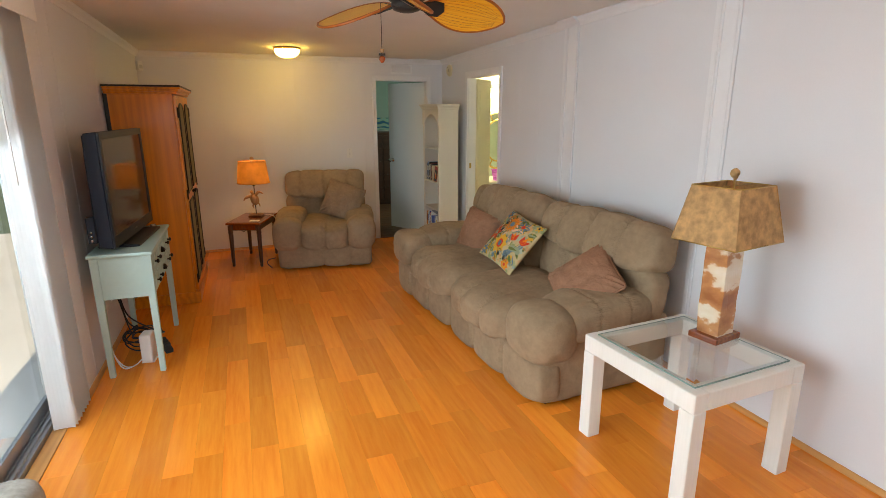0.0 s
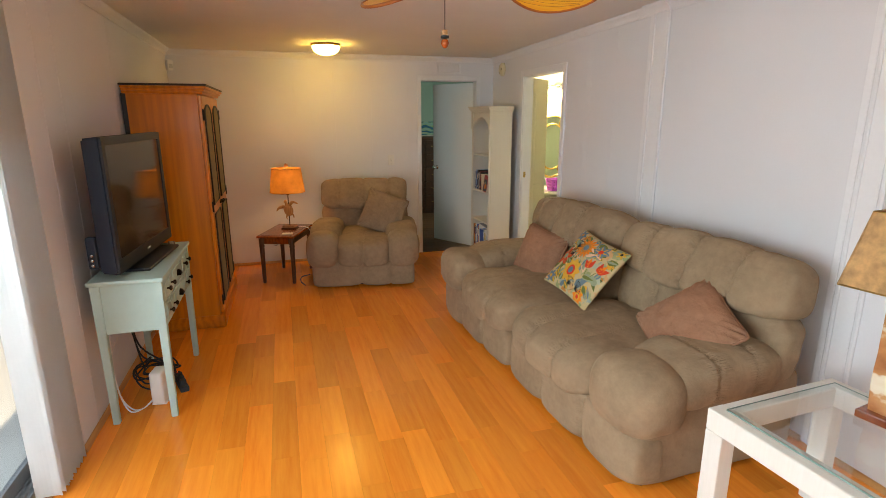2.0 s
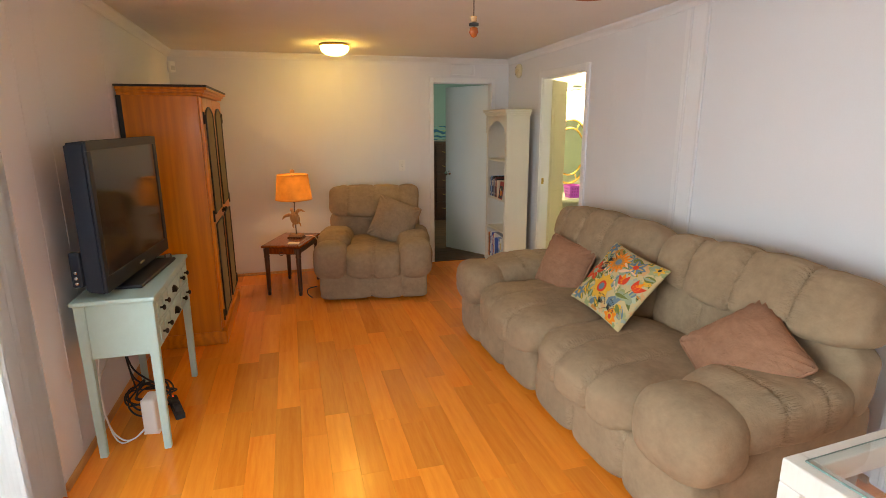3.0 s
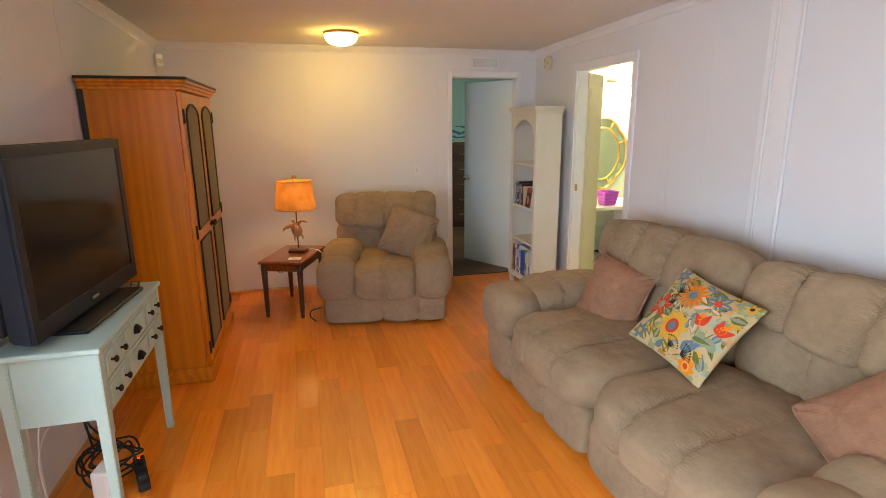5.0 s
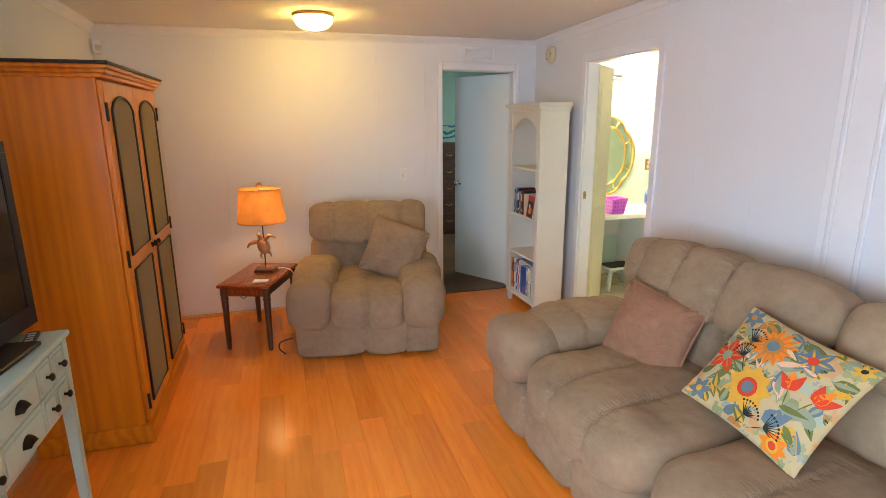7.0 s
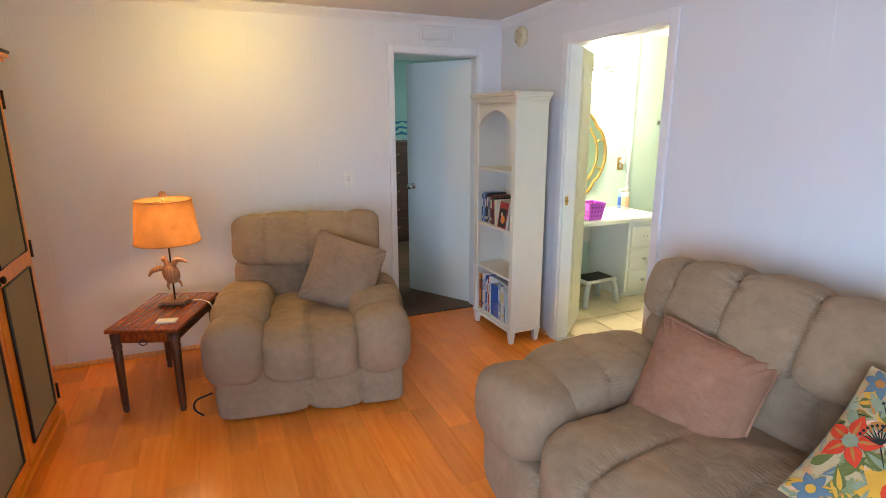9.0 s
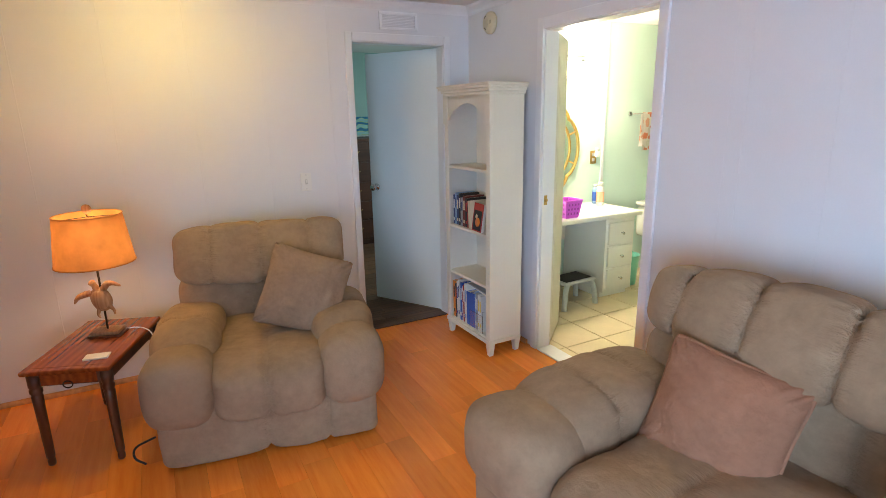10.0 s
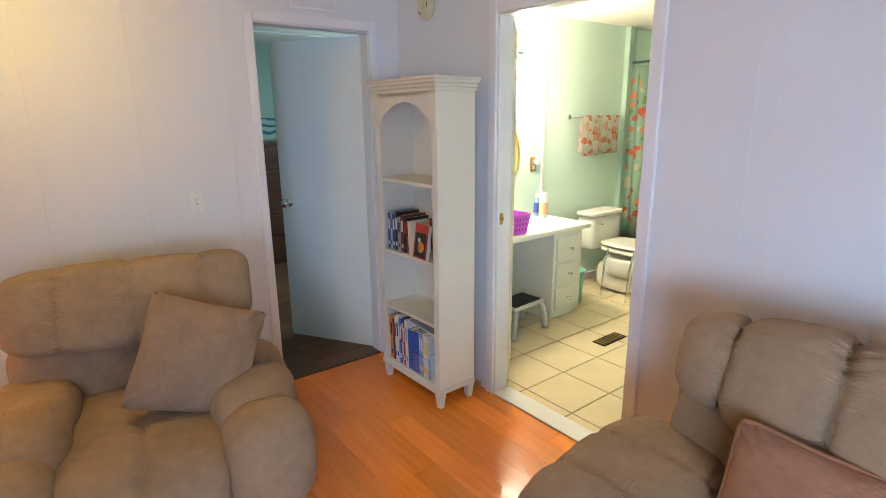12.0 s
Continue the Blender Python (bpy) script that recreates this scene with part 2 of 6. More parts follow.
BURLAP = shade_cloth("burlap_shade", (0.56, 0.255, 0.07), 0.24)
CAPIZ = shade_cloth("capiz_shade", (0.60, 0.36, 0.16), 0.25, weave=120, mottle=22)
WHITEWOOD = wood("whitewashed_wood", (0.72, 0.70, 0.64), (0.81, 0.79, 0.74), 0.5, axis=2, ring=10, wave=0.05)
CREAM = plain("cream_paint", (0.70, 0.66, 0.58), 0.45, vary=0.04)
GLASS = glassy("clear_glass")
GLASS_G = plain("glass_edge", (0.20, 0.29, 0.26), 0.1, vary=0.02, bump=0)
CHROME = plain("chrome", (0.75, 0.75, 0.76), 0.12, 1.0, vary=0.02, bump=0)
GOLD = plain("gilt", (0.62, 0.42, 0.14), 0.3, 0.9, vary=0.1)
BRASS = plain("brass", (0.55, 0.36, 0.12), 0.3, 1.0)
DOORW = plain("white_door_paint", (0.80, 0.85, 0.86), 0.4, vary=0.03)
BATHWALL = plain("seafoam_paint", (0.60, 0.75, 0.68), 0.5, vary=0.03)
BEDWALL = plain("sage_paint", (0.36, 0.52, 0.46), 0.6, vary=0.04)
DARKFLOOR = wood("dark_plank", (0.075, 0.032, 0.014), (0.20, 0.09, 0.04), 0.4, axis=0, ring=6, random_from="object", spread=0.3)
TILE = plain("cream_tile", (0.76, 0.63, 0.43), 0.25, vary=0.06, big=6, bump=0.05)
GROUT = plain("grout", (0.28, 0.22, 0.15), 0.9)
WHITELAM = plain("white_laminate", (0.80, 0.78, 0.72), 0.35, vary=0.02, bump=0.03)
PORC = plain("porcelain", (0.82, 0.80, 0.76), 0.08, vary=0.01, bump=0)
MIRROR = plain("mirror", (0.9, 0.92, 0.92), 0.02, 1.0, vary=0.0, bump=0)
CURTAIN = spotted("floral_curtain", (0.40, 0.60, 0.50), [(0.75, 0.16, 0.08), (0.30, 0.45, 0.18), (0.80, 0.35, 0.20), (0.72, 0.66, 0.50)], 13)
TOWEL = spotted("floral_towel", (0.86, 0.83, 0.76), [(0.80, 0.30, 0.16), (0.85, 0.50, 0.35), (0.78, 0.74, 0.64)], 17, fill=0.5)
PURPLE = plain("purple_plastic", (0.62, 0.10, 0.70), 0.35)
MINT = plain("mint_plastic", (0.20, 0.62, 0.50), 0.35)
GREYP = plain("grey_plastic", (0.55, 0.55, 0.54), 0.5)
RUBBER = plain("black_rubber", (0.02, 0.02, 0.022), 0.8)
WHITEP = plain("white_plastic", (0.78, 0.77, 0.75), 0.4, vary=0.02, bump=0.02)
CREAMP = plain("aged_plastic", (0.66, 0.58, 0.40), 0.45, vary=0.03)
FANM = plain("dark_fan_metal", (0.03, 0.032, 0.034), 0.45, 0.4)
BLADE = wood("palm_blade", (0.80, 0.34, 0.02), (0.90, 0.50, 0.06), 0.45, axis=0, ring=10, coat=0.15)
BLADE_RIM = plain("blade_rim", (0.36, 0.09, 0.012), 0.4)
AMBER = plain("amber_bead", (0.35, 0.07, 0.015), 0.2)
DRIFT = wood("carved_driftwood", (0.30, 0.15, 0.06), (0.50, 0.29, 0.14), 0.55, axis=2, ring=14)
VINYL = plain("blind_vinyl", (0.88, 0.87, 0.86), 0.45, vary=0.03, bump=0.03)
ALU = plain("aluminium", (0.40, 0.41, 0.42), 0.35, 0.8)
CONCRETE = plain("pale_concrete", (0.55, 0.54, 0.52), 0.9, vary=0.12, big=1.5)
LAWN = plain("lawn", (0.06, 0.09, 0.03), 0.95, vary=0.4, big=3)
DARKWOOD = wood("dresser_wood", (0.05, 0.014, 0.008), (0.11, 0.035, 0.018), 0.4, axis=0)
LAMPGLASS = glowing("lit_opal_glass", (1.0, 0.71, 0.17), 32.0)
BULBGLASS = glowing("lit_bulb_glass", (1.0, 0.90, 0.68), 22.0)
PAPER = plain("paper", (0.72, 0.68, 0.58), 0.8, vary=0.05)
GREYWEAVE = plain("grey_weave", (0.33, 0.29, 0.25), 0.8, vary=0.3, big=30, fine=200, bump=0.6)


def stone_mat():
    m, n, l, b = shader("banded_stone")
    v = texco(n, l, (1, 1, 1.6))
    f = noise_of(n, l, v, 4.2, 5, 0.5)
    l.new(ramp(n, l, f, [(0.36, (0.36, 0.12, 0.04)), (0.48, (0.55, 0.24, 0.09)), (0.51, (0.74, 0.60, 0.44)), (0.64, (0.80, 0.72, 0.60)), (0.72, (0.55, 0.32, 0.16))]), b.inputs["Base Color"])
    b.inputs["Roughness"].default_value = 0.3
    bumped(n, l, b, f, 0.15)
    return m


def wave_mat():
    m, n, l, b = shader("wave_print")
    w = n.new("ShaderNodeTexWave")
    w.wave_type, w.bands_direction = 'BANDS', 'Z'
    w.inputs["Scale"].default_value, w.inputs["Distortion"].default_value, w.inputs["Detail Scale"].default_value = 4.0, 6.0, 1.2
    l.new(texco(n, l, (1, 1, 1)), w.inputs["Vector"])
    l.new(ramp(n, l, w.outputs["Fac"], [(0.2, (0.03, 0.16, 0.30)), (0.4, (0.08, 0.42, 0.40)), (0.6, (0.55, 0.55, 0.22)), (0.8, (0.30, 0.55, 0.52))]), b.inputs["Base Color"])
    b.inputs["Roughness"].default_value = 0.6
    return m


STONE, WAVES = stone_mat(), wave_mat()
# ---- geometry helpers ----
def part(name, bm, material, parent=None, label="", smooth=False):
    """Links a bmesh as one mesh object, under a thing or a part."""
    me = bpy.data.meshes.new(name)
    bm.to_mesh(me)
    bm.free()
    me.materials.append(material)
    if smooth:
        me.polygons.foreach_set("use_smooth", [True] * len(me.polygons))
    ob = new(name, me)
    ob.parent = parent
    if label:
        tagged(ob, label)
    return ob


def thing(name, m, label, category, group="", kind=""):
    ob = new(name)
    ob.empty_display_size = 0.1
    ob.matrix_world = m
    return tagged(ob, label, category, group, kind)


def setting(ob, label, category):
    return tagged(ob, label, category, "", "structure")


def add_box(bm, x0, x1, y0, y1, z0, z1, bevel=0.0, seg=2, m=None):
    r = bmesh.ops.create_cube(bm, size=1)
    vs = r["verts"]
    for v in vs:
        v.co = Vector((x0 + (v.co.x + 0.5) * (x1 - x0), y0 + (v.co.y + 0.5) * (y1 - y0), z0 + (v.co.z + 0.5) * (z1 - z0)))
    if m is not None:
        for v in vs:
            v.co = m @ v.co
    if bevel:
        es = list({e for v in vs for e in v.link_edges})
        bmesh.ops.bevel(bm, geom=es, offset=bevel, segments=seg, affect='EDGES', profile=0.5)
    return bm


def box(name, material, x0, x1, y0, y1, z0, z1, parent=None, bevel=0.003, label="", seg=2, m=None):
    return part(name, add_box(bmesh.new(), x0, x1, y0, y1, z0, z1, bevel, seg, m), material, parent, label)


def add_lathe(bm, profile, n=24, m=None, cap=True):
    """A turned shape from (radius, z) rows."""
    rings = []
    for r, z in profile:
        rings.append([bm.verts.new((r * math.cos(2 * math.pi * i / n), r * math.sin(2 * math.pi * i / n), z)) for i in range(n)])
    for a, b in zip(rings, rings[1:]):
        for i in range(n):
            bm.faces.new((a[i], a[(i + 1) % n], b[(i + 1) % n], b[i]))
    if cap:
        if profile[0][0] > 1e-5:
            bm.faces.new(rings[0][::-1])
        if profile[-1][0] > 1e-5:
            bm.faces.new(rings[-1])
    if m is not None:
        for ring in rings:
            for v in ring:
                v.co = m @ v.co
    return bm


def lathe(name, material, profile, parent=None, n=24, m=None, label="", cap=True):
    return part(name, add_lathe(bmesh.new(), profile, n, m, cap), material, parent, label, smooth=True)


def add_tube(bm, pts, r, n=8, closed=False):
    """A round tube along points; r is a radius or one per point."""
    pts = [Vector(p) for p in pts]
    k = len(pts)
    rings, up = [], Vector((0.31, 0.2, 0.93))
    for i, p in enumerate(pts):
        a, b = (pts[i - 1], pts[(i + 1) % k]) if closed else (pts[max(0, i - 1)], pts[min(k - 1, i + 1)])
        d = (b - a).normalized()
        s = d.cross(up)
        s = s.normalized() if s.length > 1e-4 else d.orthogonal().normalized()
        up = s.cross(d).normalized()
        rr = r[i] if isinstance(r, (list, tuple)) else r
        rings.append([bm.verts.new(p + rr * (math.cos(2 * math.pi * j / n) * s + math.sin(2 * math.pi * j / n) * up)) for j in range(n)])
    pairs = list(zip(rings, rings[1:])) + ([(rings[-1], rings[0])] if closed else [])
    for a, b in pairs:
        for j in range(n):
            bm.faces.new((a[j], a[(j + 1) % n], b[(j + 1) % n], b[j]))
    if not closed:
        bm.faces.new(rings[0][::-1])
        bm.faces.new(rings[-1])
    return bm


def tube(name, material, pts, r, parent=None, n=8, closed=False, label=""):
    return part(name, add_tube(bmesh.new(), pts, r, n, closed), material, parent, label, smooth=True)


def smooth_path(pts, k=8):
    """Catmull-Rom through the points."""
    p = [Vector(q) for q in pts]
    p = [2 * p[0] - p[1], *p, 2 * p[-1] - p[-2]]
    out = []
    for i in range(1, len(p) - 2):
        for j in range(k):
            t = j / k
            out.append(0.5 * ((2 * p[i]) + (p[i + 1] - p[i - 1]) * t + (2 * p[i - 1] - 5 * p[i] + 4 * p[i + 1] - p[i + 2]) * t * t + (3 * p[i] - p[i - 1] - 3 * p[i + 1] + p[i + 2]) * t ** 3))
    out.append(p[-2])
    return out


def add_puff(bm, c, s, e=4.0, channels=(), seed=0, step=0.03, lump=0.008, m=None, sag=0.0, gather=0.002, warp=None):
    """A stuffed cushion: a rounded block of full size s round c, drawn in along stitched channels
    (axis, place from -1 to 1, depth, width), with gathers beside the stitches and uneven stuffing."""
    n = [max(6, min(110, int(d / step))) for d in s]
    index, verts, faces = {}, [], []

    def along(a, b):
        return math.sin(math.pi * 0.5 * (2 * a / b - 1)) * 0.45 + (2 * a / b - 1) * 0.55

    def vid(i, j, k):
        key = (i, j, k)
        if key not in index:
            index[key] = len(verts)
            verts.append(tuple(along(a, b) for a, b in zip(key, n)))
        return index[key]

    for ax in range(3):
        o1, o2 = (ax + 1) % 3, (ax + 2) % 3
        for side in (0, n[ax]):
            for a in range(n[o1]):
                for b in range(n[o2]):
                    q = []
                    for da, db in ((0, 0), (1, 0), (1, 1), (0, 1)):
                        key = [0, 0, 0]
                        key[ax], key[o1], key[o2] = side, a + da, b + db
                        q.append(vid(*key))
                    faces.append(q if side else q[::-1])
    made = []
    lays = [bm.verts.layers.float.get("gather_" + a) or bm.verts.layers.float.new("gather_" + a) for a in "xyz"] if channels else []
    off = Vector((seed * 3.7, seed * 1.3, seed * 2.9))
    stitch = {(ch[0], ch[1]): min(range(n[ch[0]] + 1), key=lambda i: abs(along(i, n[ch[0]]) - ch[1])) for ch in channels}
    for key, p in zip(list(index), verts):
        big = max(abs(v) for v in p)
        nrm = sum(abs(v) ** e for v in p) ** (1 / e)
        q = Vector([v * big / nrm for v in p])
        w = Vector([q[i] * s[i] / 2 for i in range(3)])
        folds = [0.0, 0.0, 0.0]
        for ax, pos, depth, width, *fade in channels:
            if fade:
                depth *= max(0.12, min(1.0, 0.55 - 0.9 * q[fade[0]]))
            d = (w[ax] - pos * s[ax] / 2)
            if key[ax] == stitch[(ax, pos)] and abs(d) < 1.3 * s[ax] / n[ax]:
                w[ax] -= d
                d = 0.0
            f = 0.55 * math.exp(-abs(d) / (width * 0.42)) + 0.55 * math.exp(-abs(d) / (width * 2.1))
            folds[ax] = max(folds[ax], math.exp(-(d / 0.042) ** 2) * min(1, depth / 0.016))
            near = math.exp(-(d / (width * 2.2 + 0.02)) ** 2)
            o1, o2 = (ax + 1) % 3, (ax + 2) % 3
            run = w[o1] * 125 + w[o2] * 125
            g = gather * near * (0.9 + noise.noise(w * 12 + off)) * math.sin(run + 5 * noise.noise(w * 11 + off))
            for o in (o1, o2):
                if abs(q[o]) > 0.45:
                    w[o] -= math.copysign(min(depth * f, abs(w[o]) * 0.8) - g, w[o]) * min(1, (abs(q[o]) - 0.45) * 4)
        l = q.normalized()
        w += l * (lump * noise.noise(w * 5 + off) + lump * 0.45 * noise.noise(w * 14 + off))
        if sag:
            w.z -= sag * (1 - q.x * q.x) * (1 - q.y * q.y)
        if warp:
            w = warp(w, q)
        w += Vector(c)
        if m is not None:
            w = m @ w
        made.append(bm.verts.new(w))
        for lay, amount in zip(lays, folds):
            made[-1][lay] = amount
    for f in faces:
        bm.faces.new([made[i] for i in f])
    return bm


def puff(name, material, c, s, parent, label="", **k):
    return part(name, add_puff(bmesh.new(), c, s, **k), material, parent, label, smooth=True)


def frame_from(centre, right, up):
    """A pose whose x runs to the right, y up the face and z out of it."""
    x = Vector(right).normalized()
    y = Vector(up)
    y = (y - x * y.dot(x)).normalized()
    z = x.cross(y)
    m = Matrix((x, y, z)).transposed().to_4x4()
    m.translation = centre
    return m


def add_prism(bm, outline, z0, z1, m=None):
    """An upright prism over a flat outline of (x, y)."""
    a = [bm.verts.new((x, y, z0)) for x, y in outline]
    b = [bm.verts.new((x, y, z1)) for x, y in outline]
    k = len(outline)
    bm.faces.new(a[::-1])
    bm.faces.new(b)
    for i in range(k):
        bm.faces.new((a[i], a[(i + 1) % k], b[(i + 1) % k], b[i]))
    if m is not None:
        for v in a + b:
            v.co = m @ v.co
    return bm
# ---- the large structure ----
T = 0.10
TOP = 2.50


def wall(name, label, *blocks, material=WALL):
    bm = bmesh.new()
    for b in blocks:
        add_box(bm, *b)
    return setting(part(name, bm, material), label, "wall")


wall("wall_west", "pale grey painted panel wall with a sliding door opening",
     (XL - 0.18, XL, YB, SL0, -0.05, TOP), (XL - 0.18, XL, SL1, YF, -0.05, TOP), (XL - 0.18, XL, SL0, SL1, SLZ, TOP))
wall_east = wall("wall_east", "pale lavender-white painted panel wall with a bathroom doorway",
     (XR, XR + T, YB, BD0, -0.05, TOP), (XR, XR + T, BD1, YF, -0.05, TOP), (XR, XR + T, BD0, BD1, BDZ, TOP))
wall_north = wall("wall_north", "cream-lit white painted panel wall with a bedroom doorway",
     (XL - T, FD0, YF, YF + T, -0.05, TOP), (FD1, XR + T, YF, YF + T, -0.05, TOP), (FD0, FD1, YF, YF + T, FDZ, TOP))
W0, W1, WZ0, WZ1 = -0.4, 2.0, 0.8, 2.0
wall("wall_south", "plain painted wall with a window", (XL - T, W0, YB - T, YB, -0.05, TOP), (W1, XR + T, YB - T, YB, -0.05, TOP), (W0, W1, YB - T, YB, -0.05, WZ0), (W0, W1, YB - T, YB, WZ1, TOP))
window = setting(box("window_1", TRIM, W0 - 0.03, W1 + 0.03, YB - 0.005, YB + 0.06, WZ0 - 0.03, WZ0, bevel=0.004), "white-framed window with two panes", "window")
for x in (W0, (W0 + W1) / 2 - 0.02, W1 - 0.04):
    box("frame_post", TRIM, x, x + 0.04, YB - 0.07, YB - 0.02, WZ0, WZ1, window)
for z in (WZ0, WZ1 - 0.04):
    box("frame_rail", TRIM, W0 + 0.04, W1 - 0.04, YB - 0.065, YB - 0.025, z, z + 0.04, window)
for x in (W0 + 0.04, (W0 + W1) / 2 + 0.02):
    box("pane", GLASS, x, x + (W1 - W0) / 2 - 0.06, YB - 0.048, YB - 0.042, WZ0 + 0.04, WZ1 - 0.04, window, 0).visible_shadow = False

bm = bmesh.new()
vs = [bm.verts.new((x, y, ceil_z(y) + dz)) for dz in (0, 0.08) for x, y in ((XL, YB), (XR, YB), (XR, YF), (XL, YF))]
for f in ((0, 3, 2, 1)[::-1], (4, 5, 6, 7), (0, 1, 5, 4), (1, 2, 6, 5), (2, 3, 7, 6), (3, 0, 4, 7)):
    bm.faces.new([vs[i] for i in f])
bmesh.ops.recalc_face_normals(bm, faces=bm.faces)
setting(part("ceiling", bm, CEIL), "warm white textured ceiling", "ceiling")
# unseen slab above every ceiling, added to block sun and sky
setting(box("roof", CEIL, XL - 0.3, 6.0, YB - 0.6, 10.6, 2.50, 2.6), "unseen flat roof slab shutting sun and sky out of the rooms", "roof")


# crown moulding, cornered round the battens
def crown(name, run, inward):
    """A cove moulding along a line from (x, y) to (x, y); inward: the way into the room."""
    (xa, ya), (xb, yb) = run
    prof = [(0, 0), (0, -0.058), (0.006, -0.058), (0.010, -0.048), (0.020, -0.034), (0.034, -0.022), (0.044, -0.014), (0.048, -0.006), (0.048, 0)]
    bm = bmesh.new()
    ends = []
    for x, y in run:
        ends.append([bm.verts.new((x + inward[0] * p, y + inward[1] * p, ceil_z(y) + q - 0.001)) for p, q in prof])
    for i in range(len(prof)):
        j = (i + 1) % len(prof)
        bm.faces.new((ends[0][i], ends[0][j], ends[1][j], ends[1][i]))
    bm.faces.new(ends[0])
    bm.faces.new(ends[1][::-1])
    bmesh.ops.recalc_face_normals(bm, faces=bm.faces)
    setting(part(name, bm, TRIM), "white painted crown moulding below the ceiling", "moulding")


crown("trim_crown_north", ((XL, YF), (XR, YF)), (0, -1))
crown("trim_crown_west", ((XL, YB), (XL, YF)), (1, 0))
BATTENS = ((3.325, 3.525), (1.865, 2.035))
prev = YF
for a, b in BATTENS:
    crown("trim_crown_east", ((XR, b), (XR, prev)), (-1, 0))
    crown("trim_crown_batten", ((XR - 0.03, a - 0.012), (XR - 0.03, b + 0.012)), (-1, 0))
    prev = a
crown("trim_crown_east", ((XR, YB), (XR, prev)), (-1, 0))

# flat wall battens with a bead at each side
for i, (a, b) in enumerate(BATTENS):
    o = setting(box("trim_batten_%d" % (i + 1), TRIM, XR - 0.012, XR + 0.002, a + 0.025, b - 0.06, 0.012, ceil_z(a) - 0.01, bevel=0.004), "white painted wall batten with beaded edges", "trim")
    box("bead", WALL, XR - 0.016, XR, a, a + 0.025, 0.012, ceil_z(a) - 0.01, o, 0.008, seg=3)
    box("bead", WALL, XR - 0.016, XR, b - 0.06, b - 0.035, 0.012, ceil_z(a) - 0.01, o, 0.008, seg=3)
    box("bead", TRIM, XR - 0.012, XR, b - 0.035, b, 0.012, ceil_z(a) - 0.01, o, 0.004)

# fine raised seams of the wall panelling
for y in (4.30, 4.23, 3.90):
    setting(box("trim_seam_east", WALL, XR - 0.0008, XR + 0.001, y, y + 0.004, 0.01, ceil_z(y) - 0.05, bevel=0.001, seg=1), "thin raised panel seam on the painted wall", "seam")
for y in (3.22, 3.46, 4.42):
    setting(box("trim_seam_west", WALL, XL - 0.001, XL + 0.0016, y, y + 0.004, 0.01, ceil_z(y) - 0.05, bevel=0.001, seg=1), "thin raised panel seam on the painted wall", "seam")
for x in (-0.62, -0.2, 0.21, 0.62, 1.02, 1.44):
    setting(box("trim_seam_north", WALL, x, x + 0.004, YF - 0.0018, YF + 0.001, 0.01, 2.19, bevel=0.001, seg=1), "thin raised panel seam on the painted wall", "seam")


# quarter-round floor trim
def quarter_round(name, x0, y0, x1, y1, inward):
    bm = bmesh.new()
    prof = [(0, 0)] + [(0.02 * math.cos(a * math.pi / 10), 0.026 * math.sin(a * math.pi / 10)) for a in range(6)]
    ends = [[bm.verts.new((x + inward[0] * p, y + inward[1] * p, q + 0.001)) for p, q in prof] for x, y in ((x0, y0), (x1, y1))]
    for i in range(len(prof)):
        j = (i + 1) % len(prof)
        bm.faces.new((ends[0][i], ends[0][j], ends[1][j], ends[1][i]))
    bm.faces.new(ends[0])
    bm.faces.new(ends[1][::-1])
    bmesh.ops.recalc_face_normals(bm, faces=bm.faces)
    setting(part(name, bm, BASEW), "orange oak quarter-round trim along the floor", "baseboard")


quarter_round("baseboard_north", XL, YF, FD0 - 0.06, YF, (0, -1))
quarter_round("baseboard_west", XL, SL1 + 0.02, XL, YF, (1, 0))
quarter_round("baseboard_east", XR, YB, XR, 1.865, (-1, 0))
quarter_round("baseboard_east", XR, 2.035, XR, 3.325, (-1, 0))
quarter_round("baseboard_east", XR, 3.525, XR, BD0 - 0.06, (-1, 0))
quarter_round("baseboard_east", XR, BD1 + 0.1, XR, YF, (-1, 0))


def casing(name, label, parts):
    o = None
    for x0, x1, y0, y1, z0, z1 in parts:
        if o is None:
            o = setting(box(name, TRIM, x0, x1, y0, y1, z0, z1, bevel=0.006, seg=3), label, "door casing")
        else:
            box("casing_board", TRIM, x0, x1, y0, y1, z0, z1, o, 0.006, seg=3)
    return o


# bedroom doorway: casing and jamb lining
casing("trim_door_north", "white painted door casing", (
    (FD0 - 0.04, FD0 + 0.006, YF - 0.017, YF + 0.001, 0.0, FDZ + 0.05), (FD1 - 0.006, FD1 + 0.04, YF - 0.017, YF + 0.001, 0.0, FDZ + 0.05),
    (FD0 + 0.006, FD1 - 0.006, YF - 0.016, YF + 0.001, FDZ - 0.006, FDZ + 0.049)))
casing("trim_jamb_north", "white painted door lining with a stop", (
    (FD0 - 0.001, FD0 + 0.012, YF + 0.002, YF + T, 0.0, FDZ), (FD1 - 0.012, FD1 + 0.001, YF + 0.002, YF + T, 0.0, FDZ), (FD0 + 0.012, FD1 - 0.012, YF + 0.002, YF + T, FDZ - 0.012, FDZ + 0.001)))
